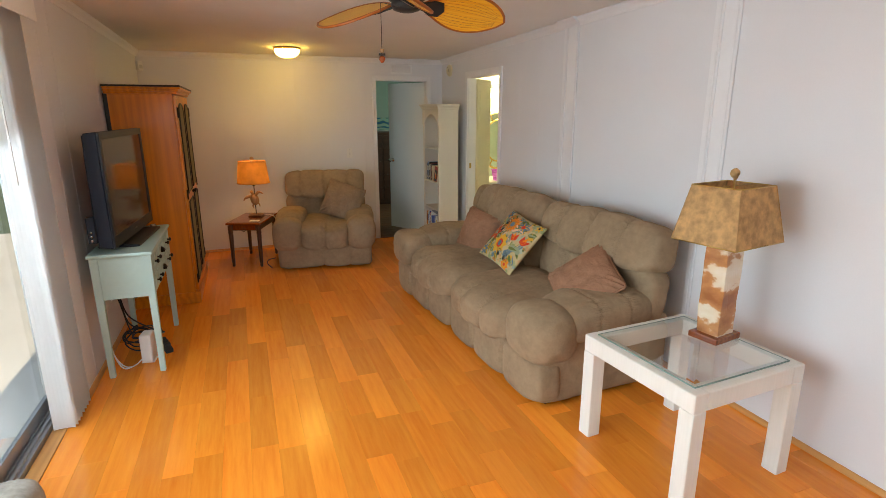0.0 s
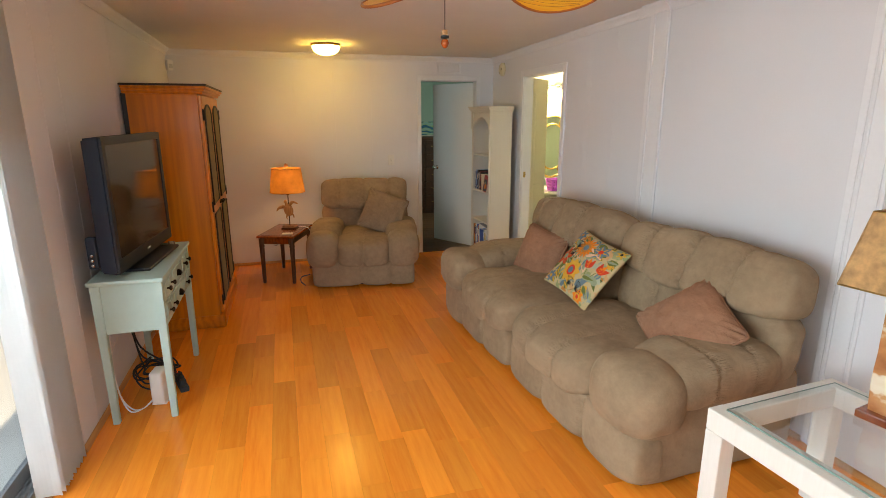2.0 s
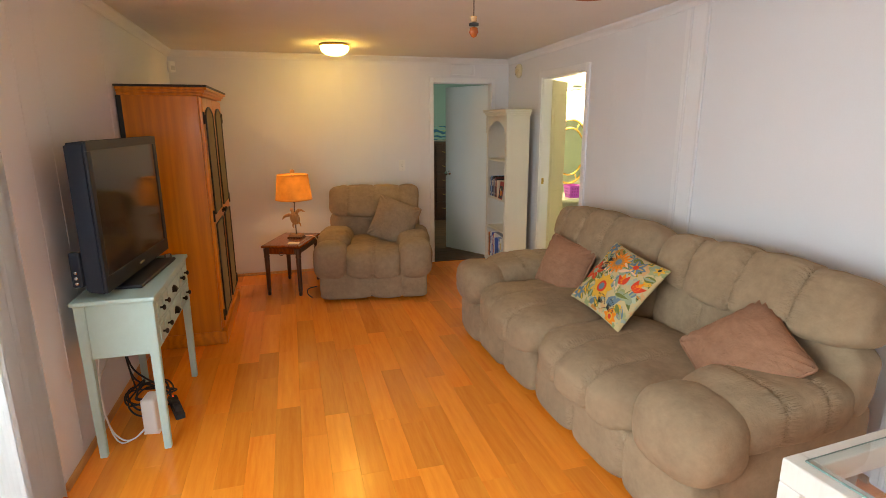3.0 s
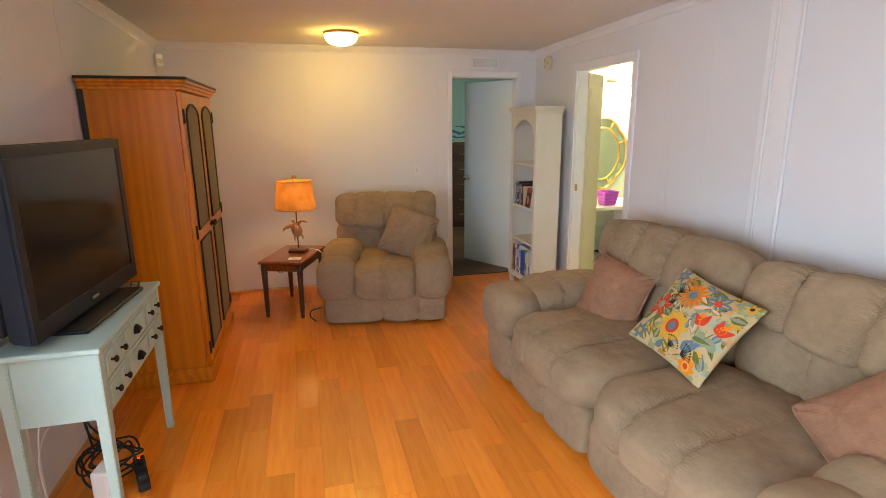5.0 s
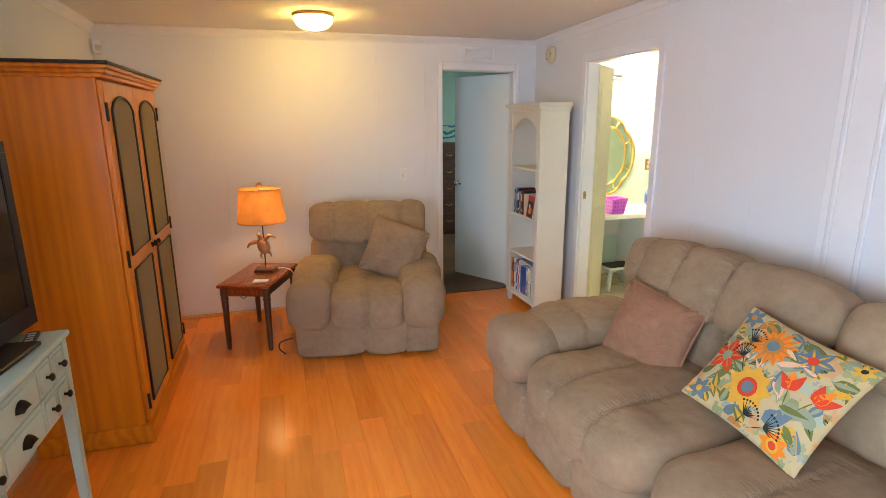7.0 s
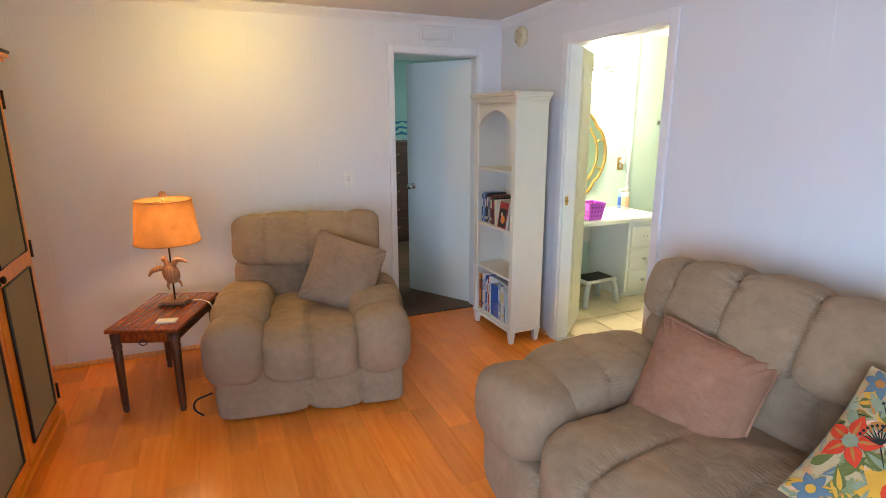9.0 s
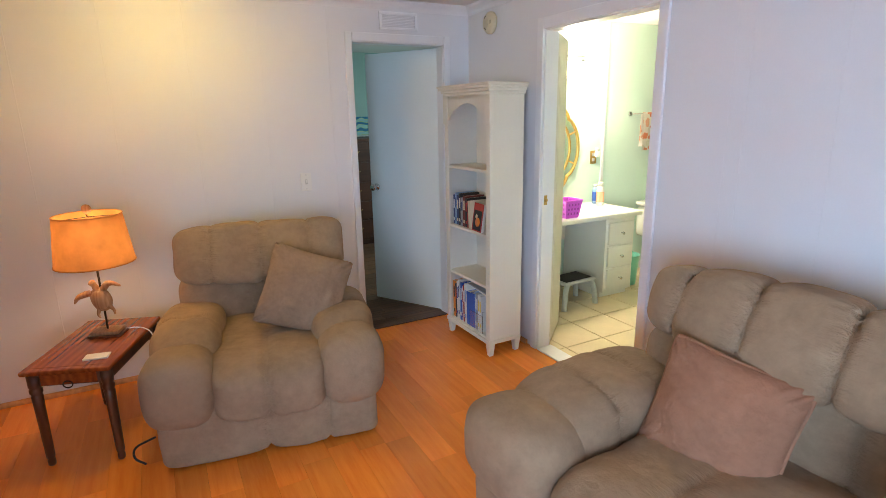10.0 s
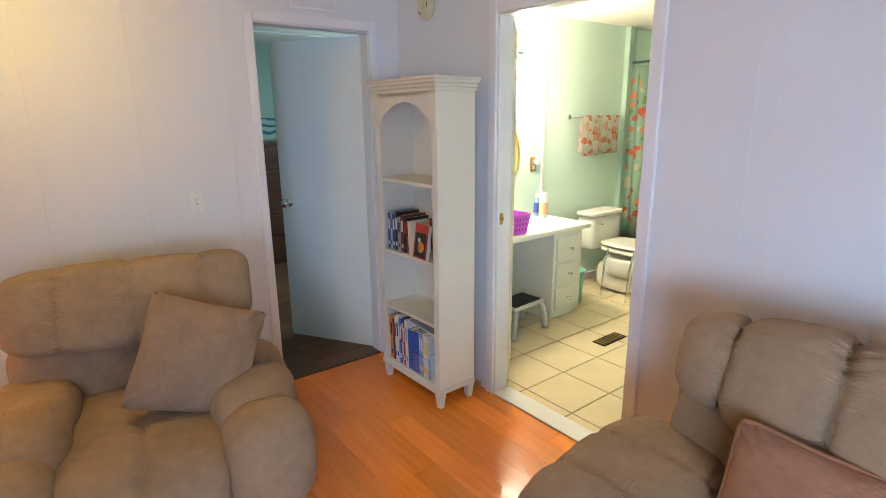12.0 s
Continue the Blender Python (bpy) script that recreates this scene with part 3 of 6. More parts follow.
# bathroom doorway
casing("trim_door_east", "white painted door casing", (
    (XR - 0.017, XR + 0.001, BD1 - 0.006, BD1 + 0.05, 0.0, BDZ + 0.06), (XR - 0.017, XR + 0.001, BD0 - 0.05, BD0 + 0.006, 0.0, BDZ + 0.06),
    (XR - 0.016, XR + 0.001, BD0 + 0.006, BD1 - 0.006, BDZ - 0.006, BDZ + 0.059)))
casing("trim_jamb_east", "white painted door lining", (
    (XR + 0.002, XR + T, BD1 - 0.012, BD1 + 0.001, 0.0, BDZ), (XR + 0.002, XR + T, BD0 - 0.001, BD0 + 0.012, 0.0, BDZ), (XR + 0.002, XR + T, BD0 + 0.012, BD1 - 0.012, BDZ - 0.012, BDZ + 0.001)))
strike = thing("strike_plate", pose(XR + 0.03, BD1 - 0.013, 1.0), "small brass strike plate in the door lining", "strike plate")
box("plate", BRASS, -0.012, 0.012, -0.002, 0.0005, -0.03, 0.03, strike, 0.001)
lathe("latch_bolt", BRASS, [(0.011, 0), (0.011, 0.008), (0.005, 0.012)], strike, 14, pose(0, -0.002, 0, 90))
setting(box("door_sill_east", TRIM, XR - 0.01, XR + T + 0.01, BD0 + 0.012, BD1 - 0.012, 0.0, 0.012, bevel=0.005), "white metal threshold strip at the bathroom", "threshold")

# sliding door: aluminium frame, two glazed leaves, track
XD = XL - 0.085
slider = setting(box("door_1", ALU, XD - 0.09, XD - 0.005, SL0, SL1, 0.0, 0.035, bevel=0.004), "aluminium sliding glass door with ribbed floor track", "sliding door")
for x in (-0.075, -0.05, -0.025):
    box("track_rib", ALU, XD + x - 0.004, XD + x + 0.004, SL0 + 0.03, SL1 - 0.03, 0.035, 0.05, slider, 0.001)
box("frame_head", ALU, XD - 0.09, XD - 0.005, SL0, SL1, SLZ - 0.04, SLZ, slider)
box("frame_side", ALU, XD - 0.09, XD - 0.005, SL0, SL0 + 0.035, 0.035, SLZ - 0.04, slider)
box("frame_side", ALU, XD - 0.09, XD - 0.005, SL1 - 0.035, SL1, 0.035, SLZ - 0.04, slider)
third = (SL1 - SL0) / 3
for k in range(3):
    a, b = SL0 + third * k + (0.04 if k == 0 else -0.03), SL0 + third * (k + 1) + (-0.04 if k == 2 else 0.03)
    x0 = XD - 0.082 + 0.034 * (k % 2)
    leaf = box("leaf_stile", ALU, x0, x0 + 0.028, a, a + 0.05, 0.052, SLZ - 0.042, slider)
    box("leaf_stile", ALU, x0, x0 + 0.028, b - 0.05, b, 0.052, SLZ - 0.042, slider)
    box("leaf_rail", ALU, x0, x0 + 0.028, a + 0.05, b - 0.05, 0.052, 0.12, slider)
    box("leaf_rail", ALU, x0, x0 + 0.028, a + 0.05, b - 0.05, SLZ - 0.10, SLZ - 0.042, slider)
    pane = box("pane", GLASS, x0 + 0.011, x0 + 0.017, a + 0.05, b - 0.05, 0.12, SLZ - 0.10, slider, 0)
    pane.visible_shadow = False
# oak strip beside the track
setting(box("trim_threshold", BASEW, XL - 0.088, XL - 0.019, SL0, SL1 - 0.02, 0.001, 0.008, bevel=0.003), "oak edging strip beside the sliding door track", "threshold")

# outside: a pale terrace, a lawn to the horizon
setting(box("pavement", CONCRETE, XL - 4.0, XL - 0.18, -3.0, 9.0, -0.25, -0.10), "pale concrete terrace outside the glass door", "terrace")
setting(box("ground", LAWN, -300, 300, -300, 300, -0.5, -0.3, bevel=0), "lawn running to the horizon", "ground")
screen_wall = wall("wall_terrace", "white louvred screen wall beyond the terrace", (XL - 4.1, XL - 4.0, -3.0, 9.0, -0.3, 1.0), material=TRIM)
for y in (-1.0, 1.6, 4.2, 6.8):
    setting(box("trim_porch_post", TRIM, XL - 3.95, XL - 3.85, y, y + 0.1, -0.1, 2.5), "white square porch post", "post")

# bathroom shell
BX1, BY0 = 5.45, 3.9
wall("wall_bath_north", "seafoam green painted bathroom wall", (XR + T, BX1, BN + 0.02, BN + 0.1, -0.05, TOP), material=BATHWALL)
wall("wall_bath_east", "seafoam green painted bathroom wall", (BX1, BX1 + T, BY0 - T, BN + 0.1, -0.05, TOP), material=BATHWALL)
wall("wall_bath_south", "seafoam green painted bathroom wall", (XR + T, BX1, BY0 - T, BY0, -0.05, TOP), material=BATHWALL)
wall("wall_bath_west", "seafoam green painted inner face of the partition", (XR + T, XR + T + 0.01, BY0, BD0 - 0.02, -0.05, TOP), (XR + T, XR + T + 0.01, BD1 + 0.02, BN + 0.02, -0.05, TOP), (XR + T, XR + T + 0.01, BD0 - 0.02, BD1 + 0.02, BDZ + 0.02, TOP), material=BATHWALL)
setting(box("ceiling_bath", CEIL, XR + T, BX1, BY0, BN + 0.02, 2.27, 2.35, bevel=0), "white bathroom ceiling", "ceiling")
setting(box("trim_bath_batten", TRIM, 3.935, 3.965, BN + 0.008, BN + 0.021, 0.01, 2.27), "white joint batten on the green wall", "trim")
setting(box("trim_bath_base", TRIM, XR + T + 0.01, BX1, BN + 0.008, BN + 0.021, 0.01, 0.07), "white baseboard in the bathroom", "baseboard")

# bedroom shell
wall("wall_bed_north", "sage green bedroom wall", (0.0, 5.0, 9.45, 9.55, -0.05, TOP), material=BEDWALL)
wall("wall_bed_west", "sage green bedroom wall", (-0.1, 0.0, YF + T, 9.55, -0.05, TOP), material=BEDWALL)
wall("wall_bed_east", "sage green bedroom wall", (5.0, 5.1, YF + T, 9.55, -0.05, TOP), material=BEDWALL)
wall("wall_bed_south", "sage green bedroom wall face", (0.0, FD0 - 0.02, YF + T, YF + T + 0.01, -0.05, TOP), (FD1 + 0.02, XR + T, YF + T, YF + T + 0.01, -0.05, TOP), (XR + T, 5.0, BN + 0.1, BN + 0.11, -0.05, TOP), (FD0 - 0.02, FD1 + 0.02, YF + T, YF + T + 0.01, FDZ + 0.02, TOP), material=BEDWALL)
setting(box("ceiling_bed", CEIL, 0.0, 5.0, YF + T + 0.01, 9.45, 2.274, 2.35, bevel=0), "white bedroom ceiling with a joint batten", "ceiling")
for y in (7.3, 8.5):
    setting(box("trim_bed_ceiling", TRIM, 0.0, 5.0, y, y + 0.04, 2.255, 2.271), "white joint batten on the bedroom ceiling", "trim")
# ---- seating ----
def overhang(w, q):
    """The head roll hangs forward over the lumbar cushion and is fuller at its foot."""
    lean = max(0.0, -q.y)
    w.y -= 0.032 * lean * max(0.0, 0.55 - q.z) - 0.03 * lean * max(0.0, q.z)
    w.z -= 0.018 * lean * max(0.0, -q.z) * (1 + math.cos(2.6 * q.x))
    return w


def front_droop(w, q):
    """An arm pad rolls down towards its front end and swells there."""
    k = max(0.0, -0.25 - q.y) / 0.75
    w.z -= 0.045 * k * k
    w.x *= 1 + 0.07 * k
    return w


def waterfall(w, q):
    """A seat cushion rolls over at the front and rises a little towards the back."""
    k = max(0.0, -0.45 - q.y) / 0.55
    w.z -= 0.045 * k * k
    w.z += 0.012 * max(0.0, q.y)
    return w


def upholstered(name, m, label, seats, seat_w, arm_w, depth, lobes, back_in, seat_h, back_h, arm_h, category, tuft=0.03, back_far=None, back_near=None):
    """A tufted recliner or reclining sofa; x along its width, front at y = 0, back at y = depth."""
    t = thing(name, m, label, category)
    wide = 2 * arm_w + seats * seat_w
    half = wide / seats
    pair = seats > 1
    # near-black core: the shade in the gaps behind the panels is its colour
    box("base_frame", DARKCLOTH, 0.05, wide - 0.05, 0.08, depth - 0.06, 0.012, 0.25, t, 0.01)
    box("back_shell", TAUPE, back_in + 0.05, wide - back_in - 0.02, depth - 0.16, depth - 0.02, 0.06, back_h - 0.12, t, 0.05, seg=4)
    for k in range(seats):
        # leg-rest panel
        c = [(0, -0.33, 0.034, 0.020), (0, 0.33, 0.034, 0.020)] if pair else [(0, -0.05, 0.016, 0.014), (0, 0.52, 0.014, 0.014)]
        puff("footrest_panel", TAUPE, (half * (k + 0.5), 0.085 if pair else 0.108, seat_h * 0.345), (half - 0.016, 0.20, seat_h * 0.62), t, e=6 if pair else 12, channels=c, seed=k + 1, lump=0.008, step=0.016)
        x0 = arm_w + seat_w * k
        sc = [(0, -0.32, 0.028, 0.015, 1), (0, 0.33, 0.028, 0.015, 1)] if pair else [(0, 0.0, 0.024, 0.014, 1)]
        puff("seat", TAUPE, (x0 + seat_w / 2, depth * 0.355, seat_h - 0.10), (seat_w + (0.0 if pair else 0.05), depth * 0.82, 0.245), t, e=4.4 if pair else 7.0, channels=sc, seed=k + 5, lump=0.012, step=0.014, warp=waterfall)
    back_far, back_near = (back_in if back_far is None else back_far), (back_in if back_near is None else back_near)
    bw = (wide - back_far - back_near) / seats
    for k in range(seats):
        x0 = back_far + bw * k
        tilt = pose(0, depth * 0.80, seat_h, -9)
        lb = [(0, -0.36, tuft * 0.9, 0.020), (0, 0.30, tuft * 0.9, 0.020)] if pair else [(0, -0.15, tuft * 0.9, 0.018)]
        puff("lumbar_cushion", TAUPE, (x0 + bw / 2, 0.012, (back_h - seat_h) * 0.19), (bw + 0.004, 0.225, (back_h - seat_h) * 0.84), t, e=4.0, channels=lb, seed=k + 9, lump=0.012, m=tilt, step=0.0115)
        ch = [(0, p, tuft, 0.022) for p in lobes[k % len(lobes)]]
        puff("head_cushion", TAUPE, (x0 + bw / 2, -0.004, (back_h - seat_h) * 0.74), (bw + 0.004, 0.268, (back_h - seat_h) * 0.64), t, e=4.2 if pair else 6.0, channels=ch, seed=k + 13, lump=0.012, m=tilt, step=0.0095, warp=overhang)
    for k in (0, 1):
        xc = arm_w / 2 if k == 0 else wide - arm_w / 2
        out = -0.015 if k == 0 else 0.015
        puff("side_panel", TAUPE, (xc - out * 0.2, depth * 0.49, arm_h * 0.40), (arm_w * 0.94, depth * 0.96, arm_h * 0.74), t, e=10, seed=k + 20, lump=0.004)
        puff("arm_pad", TAUPE, (xc + out * (1 if pair else 0.4), depth * 0.50, arm_h - 0.115), (arm_w + (0.045 if pair else 0.06), depth * 0.74, 0.25), t, e=3.2,
             channels=[(1, -0.30, 0.013, 0.013), (1, 0.30, 0.012, 0.013)] if pair else [(1, -0.10, 0.014, 0.013)], seed=k + 23, lump=0.009, step=0.0105, warp=front_droop)
        low = 0.33 if pair else 0.36
        puff("arm_front", TAUPE, (xc + out, depth * 0.115, arm_h * (0.69 if pair else 0.64)), (arm_w + 0.06, depth * 0.34, low), t, e=2.9, seed=k + 27, lump=0.010, step=0.014)
    return t


sofa = upholstered("reclining_sofa", pose(1.262, 4.345, 0, 0, 0, -87.2), "taupe microfibre reclining sofa with tufted cushions", 2, 0.86, 0.36, 0.98,
                   ((-0.74, -0.30, 0.18), (-0.55, -0.02, 0.50)), 0.06, 0.47, 0.965, 0.60, "sofa", 0.035, 0.13, -0.01)
recliner = upholstered("recliner", pose(0.225, 5.27, 0, 0, 0, -10.5), "taupe microfibre recliner armchair with tufted back", 1, 0.47, 0.26, 0.92,
                       ((-0.58, -0.02, 0.56),), 0.045, 0.46, 0.945, 0.575, "armchair", 0.015)


# ---- loose cushions ----
def pillow_point(u, v, w, h, t, side):
    x = u * w / 2 * (1 - 0.085 * (1 - v * v))
    y = v * h / 2 * (1 - 0.085 * (1 - u * u))
    z = side * t / 2 * (max(0, 1 - u * u) * max(0, 1 - v * v)) ** 0.5
    z += side * (0.011 * noise.noise(Vector((u * 2.2, v * 2.2, side + w * 7))) + (0.024 if t > 0.15 else 0.006) * noise.noise(Vector((u * 4.2 + v * 2, v * 3.4 - u, side + w * 9)))) * (1 - u * u) * (1 - v * v)
    k = 1 - (0.06 if t > 0.185 else 0.02) * (u * v) ** 6
    return Vector((x * k, y * k, z))


def pillow(name, m, w, h, t, material, label, piping=None, n=36):
    th = thing(name, m, label, "cushion")
    bm = bmesh.new()
    grid = {}
    for side in (1, -1):
        for i in range(n + 1):
            for j in range(n + 1):
                u, v = math.sin(math.pi / 2 * (2 * i / n - 1)), math.sin(math.pi / 2 * (2 * j / n - 1))
                edge = i in (0, n) or j in (0, n)
                key = (i, j, 0 if edge else side)
                if key not in grid:
                    p = pillow_point(u, v, w, h, t, side)
                    rr = math.hypot(abs(u) - 0.9, abs(v) - 0.9)
                    p.z += side * (0.013 if t > 0.15 else 0.003) * math.sin(26 * (abs(u) - abs(v))) * math.exp(-(rr / 0.4) ** 2) * (0 if edge else 1)
                    grid[key] = bm.verts.new(p)
        for i in range(n):
            for j in range(n):
                q = []
                for a, b in ((i, j), (i + 1, j), (i + 1, j + 1), (i, j + 1)):
                    q.append(grid[(a, b, 0 if a in (0, n) or b in (0, n) else side)])
                bm.faces.new(q if side > 0 else q[::-1])
    part("cover", bm, material, th, smooth=True)
    if piping:
        ring = []
        for k in range(4):
            for i in range(n):
                s = math.sin(math.pi / 2 * (2 * i / n - 1))
                u, v = ((s, -1), (1, s), (-s, 1), (-1, -s))[k]
                ring.append(pillow_point(u, v, w, h, t, 1))
        tube("piping", piping, ring, 0.0075, th, 6, closed=True)
    return th


pillow("rose_pillow", frame_from((1.858, 3.80, 0.575), (0.10, -0.37, -0.055), (0.17, -0.08, 0.38)), 0.43, 0.43, 0.23, ROSE, "rose-brown velvet cushion with piped edge on the sofa", ROSE)
floral = pillow("floral_pillow", frame_from((1.82, 3.10, 0.678), (0.02, -0.52, -0.06), (0.27, 0.05, 0.33)), 0.495, 0.44, 0.13, CANVAS, "ivory cushion printed with orange, red and blue flowers")
pillow("brown_pillow", frame_from((1.89, 2.26, 0.61), (-0.10, -0.36, -0.16), (0.27, 0.10, 0.28)), 0.43, 0.43, 0.21, ROSE, "rose-brown velvet cushion slumped on the sofa seat", ROSE)
pillow("taupe_pillow", frame_from((0.985, 5.55, 0.655), (0.92, -0.22, -0.36), (0.40, 0.34, 0.82)), 0.44, 0.44, 0.19, TAUPE2, "taupe cloth cushion leaning on the recliner back")
# ---- armoire ----
def arch(x0, x1, z0, z1, rise, n=10):
    """Outline with a raised arched top."""
    pts = [(x0, z0), (x1, z0), (x1, z1 - rise)]
    for i in range(1, n):
        a = i / n
        x = x1 + (x0 - x1) * a
        pts.append((x, z1 - rise + rise * math.sin(math.pi * a) ** 0.6))
    pts.append((x0, z1 - rise))
    return pts


FACE = Matrix(((0, 0, 1, 0), (1, 0, 0, 0), (0, 1, 0, 0), (0, 0, 0, 1)))   # outline x -> world y, y -> z, depth -> x

armoire = thing("armoire", pose(-0.985, 4.525, 0), "tall orange pine armoire with cloth-panelled double doors", "armoire")
AW, AD, AH = 1.035, 0.50, 1.765      # along y, depth along x, height
body = box("body", PINE, 0.0, AD - 0.024, 0.0, AW, 0.09, AH, armoire, 0.004)
box("plinth", PINE_H, 0.0, AD + 0.012, -0.012, AW + 0.012, 0.0, 0.10, armoire, 0.008, seg=3)
for k, (o, z0, z1) in enumerate(((0.012, AH - 0.002, AH + 0.018), (0.026, AH + 0.016, AH + 0.036), (0.042, AH + 0.034, AH + 0.052))):
    box("cornice", PINE_H, 0.0, AD + o, -o, AW + o, z0, z1, armoire, 0.007, seg=3)
box("top_board", BLACKP, -0.005, AD + 0.045, -0.045, AW + 0.045, AH + 0.052, AH + 0.066, armoire, 0.004)
box("back_edge", BLACKP, -0.008, 0.022, -0.004, 0.002, 0.10, AH, armoire, 0.001)
for k in (0, 1):
    y0, y1 = (0.012, AW / 2 - 0.002) if k == 0 else (AW / 2 + 0.002, AW - 0.012)
    door = box("door", PINE, AD - 0.024, AD, y0, y1, 0.115, AH - 0.012, armoire, 0.004)
    for z0, z1, rise in ((0.19, 0.88, 0.0), (0.955, 1.69, 0.06)):
        a, b = y0 + 0.075, y1 - 0.075
        bm = add_prism(bmesh.new(), arch(a, b, z0, z1, rise) if rise else [(a, z0), (b, z0), (b, z1), (a, z1)], AD - 0.002, AD + 0.004, FACE)
        bmesh.ops.recalc_face_normals(bm, faces=bm.faces)
        part("panel", bm, LINEN, door, "taupe cloth panel")
        ring = arch(a, b, z0, z1, rise) if rise else [(a, z0), (b, z0), (b, z1), (a, z1)]
        tube("panel_bead", BLACKP, [FACE @ Vector((p, q, AD + 0.004)) for p, q in ring], 0.008, door, 6, closed=True, label="black bead")
    hy = y0 if k == 0 else y1
    for z in (0.22, 0.95, 1.62):
        tube("hinge", BRONZE, [(AD + 0.003, hy, z - 0.04), (AD + 0.003, hy, z + 0.04)], 0.007, door)
    ky = y1 - 0.03 if k == 0 else y0 + 0.03
    lathe("knob", BRONZE, [(0.008, 0), (0.006, 0.012), (0.015, 0.02), (0.016, 0.028), (0.008, 0.034)], door, 16, pose(AD, ky, 0.925, 0, 90, 0))
box("latch", BRONZE, AD, AD + 0.012, AW / 2 - 0.03, AW / 2 + 0.03, 0.905, 0.92, armoire, 0.003)

# ---- console table with the television ----
CX0, CX1, CY0, CY1, CZ = -0.935, -0.605, 3.195, 4.045, 0.803
console = thing("console_table", pose(CX0, CY0, 0), "pale teal painted console table with small drawers", "console table")
cw, cl = CX1 - CX0, CY1 - CY0
box("tabletop", TEAL, -0.012, cw + 0.012, -0.012, cl + 0.012, CZ - 0.022, CZ, console, 0.007, seg=3)
box("apron", TEAL, 0.015, cw - 0.012, 0.015, cl - 0.015, CZ - 0.29, CZ - 0.022, console, 0.003)
for lx, ly in ((0.0, 0.0), (cw - 0.045, 0.0), (0.0, cl - 0.045), (cw - 0.045, cl - 0.045)):
    bm = bmesh.new()
    add_box(bm, lx, lx + 0.045, ly, ly + 0.045, 0.0, CZ - 0.022)
    cx, cy = lx + 0.0225, ly + 0.0225
    for v in bm.verts:
        if v.co.z < 0.1:
            v.co.x, v.co.y = cx + (v.co.x - cx) * 0.72, cy + (v.co.y - cy) * 0.72
    bmesh.ops.bevel(bm, geom=list(bm.edges), offset=0.003, segments=2, affect='EDGES')
    part("leg", bm, TEAL, console)
spans = ((0.052, 0.161), (0.166, 0.275), (0.28, 0.57), (0.575, 0.684), (0.689, 0.798))
for r in range(2):
    z1 = CZ - 0.035 - r * 0.122
    for i, (a, b) in enumerate(spans):
        d = box("drawer", TEAL, cw - 0.014, cw - 0.002, a, b, z1 - 0.116, z1, console, 0.003)
        box("drawer_panel", TEAL, cw - 0.004, cw + 0.003, a + 0.014, b - 0.014, z1 - 0.102, z1 - 0.014, d, 0.003)
        yc, zc = (a + b) / 2, z1 - 0.056
        if i == 2:
            bm = bmesh.new()
            rows = []
            for p in range(9):
                th = math.pi * p / 8
                rows.append([bm.verts.new((cw + 0.003 + 0.022 * math.sin(q * math.pi / 10), yc + 0.035 * math.cos(th) * (1 - 0.25 * math.sin(q * math.pi / 10)), zc - 0.012 + 0.032 * math.sin(th) * math.cos(q * math.pi / 11))) for q in range(6)])
            for a1, b1 in zip(rows, rows[1:]):
                for q in range(5):
                    bm.faces.new((a1[q], a1[q + 1], b1[q + 1], b1[q]))
            bmesh.ops.solidify(bm, geom=list(bm.faces), thickness=0.0025)
            part("cup_pull", bm, BRONZE, d, "dark bronze cup pull", smooth=True)
        else:
            lathe("knob", BRONZE, [(0.006, 0), (0.005, 0.010), (0.013, 0.016), (0.014, 0.022), (0.007, 0.027)], d, 14, pose(cw + 0.002, yc, zc, 0, 90, 0), "dark bronze knob")

tv = thing("television", pose(-0.79, 3.635, CZ, 0, 0, -5.0), "black flat-screen television on a glossy stand", "television")
bw2, z0, z1 = 0.455, 0.03, 0.715
box("stand_base", TVP, -0.10, 0.135, -0.28, 0.29, 0.0, 0.018, tv, 0.008, seg=3, label="glossy black stand")
box("stand_neck", TVP, -0.05, 0.0, -0.09, 0.09, 0.018, 0.12, tv, 0.01)
bm = bmesh.new()
add_box(bm, -0.04, 0.045, -bw2, bw2, z0, z1)
for v in bm.verts:
    if v.co.x < 0:
        v.co.y *= 0.985
        v.co.z = (z0 + z1) / 2 + (v.co.z - (z0 + z1) / 2) * 0.97
bmesh.ops.bevel(bm, geom=list(bm.edges), offset=0.010, segments=3, affect='EDGES')
part("housing", bm, TVSIDE, tv, "blue-black plastic housing")
box("rear_housing", TVP, -0.095, -0.039, -0.30, 0.30, z0 + 0.08, z1 - 0.12, tv, 0.02, seg=3)
for a, b, c, d in ((-bw2 + 0.004, bw2 - 0.004, z1 - 0.045, z1 - 0.004), (-bw2 + 0.004, bw2 - 0.004, z0 + 0.004, z0 + 0.075), (-bw2 + 0.004, -bw2 + 0.045, z0 + 0.075, z1 - 0.045), (bw2 - 0.045, bw2 - 0.004, z0 + 0.075, z1 - 0.045)):
    box("bezel", TVP, 0.043, 0.052, a, b, c, d, tv, 0.002)
box("screen", SCREEN, 0.040, 0.0475, -bw2 + 0.045, bw2 - 0.045, z0 + 0.075, z1 - 0.045, tv, 0, label="dark glossy screen")
box("badge", CHROME, 0.0515, 0.0535, -0.03, 0.03, z0 + 0.032, z0 + 0.044, tv, 0)
jack = box("jack_panel", TVSIDE, -0.085, -0.04, -bw2 - 0.004, -bw2 + 0.03, z0 + 0.04, z0 + 0.20, tv, 0.006)
for i, z in enumerate((0.06, 0.085, 0.11)):
    lathe("socket", CHROME, [(0.007, 0), (0.007, 0.008), (0.003, 0.008)], jack, 12, pose(-0.062, -bw2 - 0.004, z0 + z, 90))
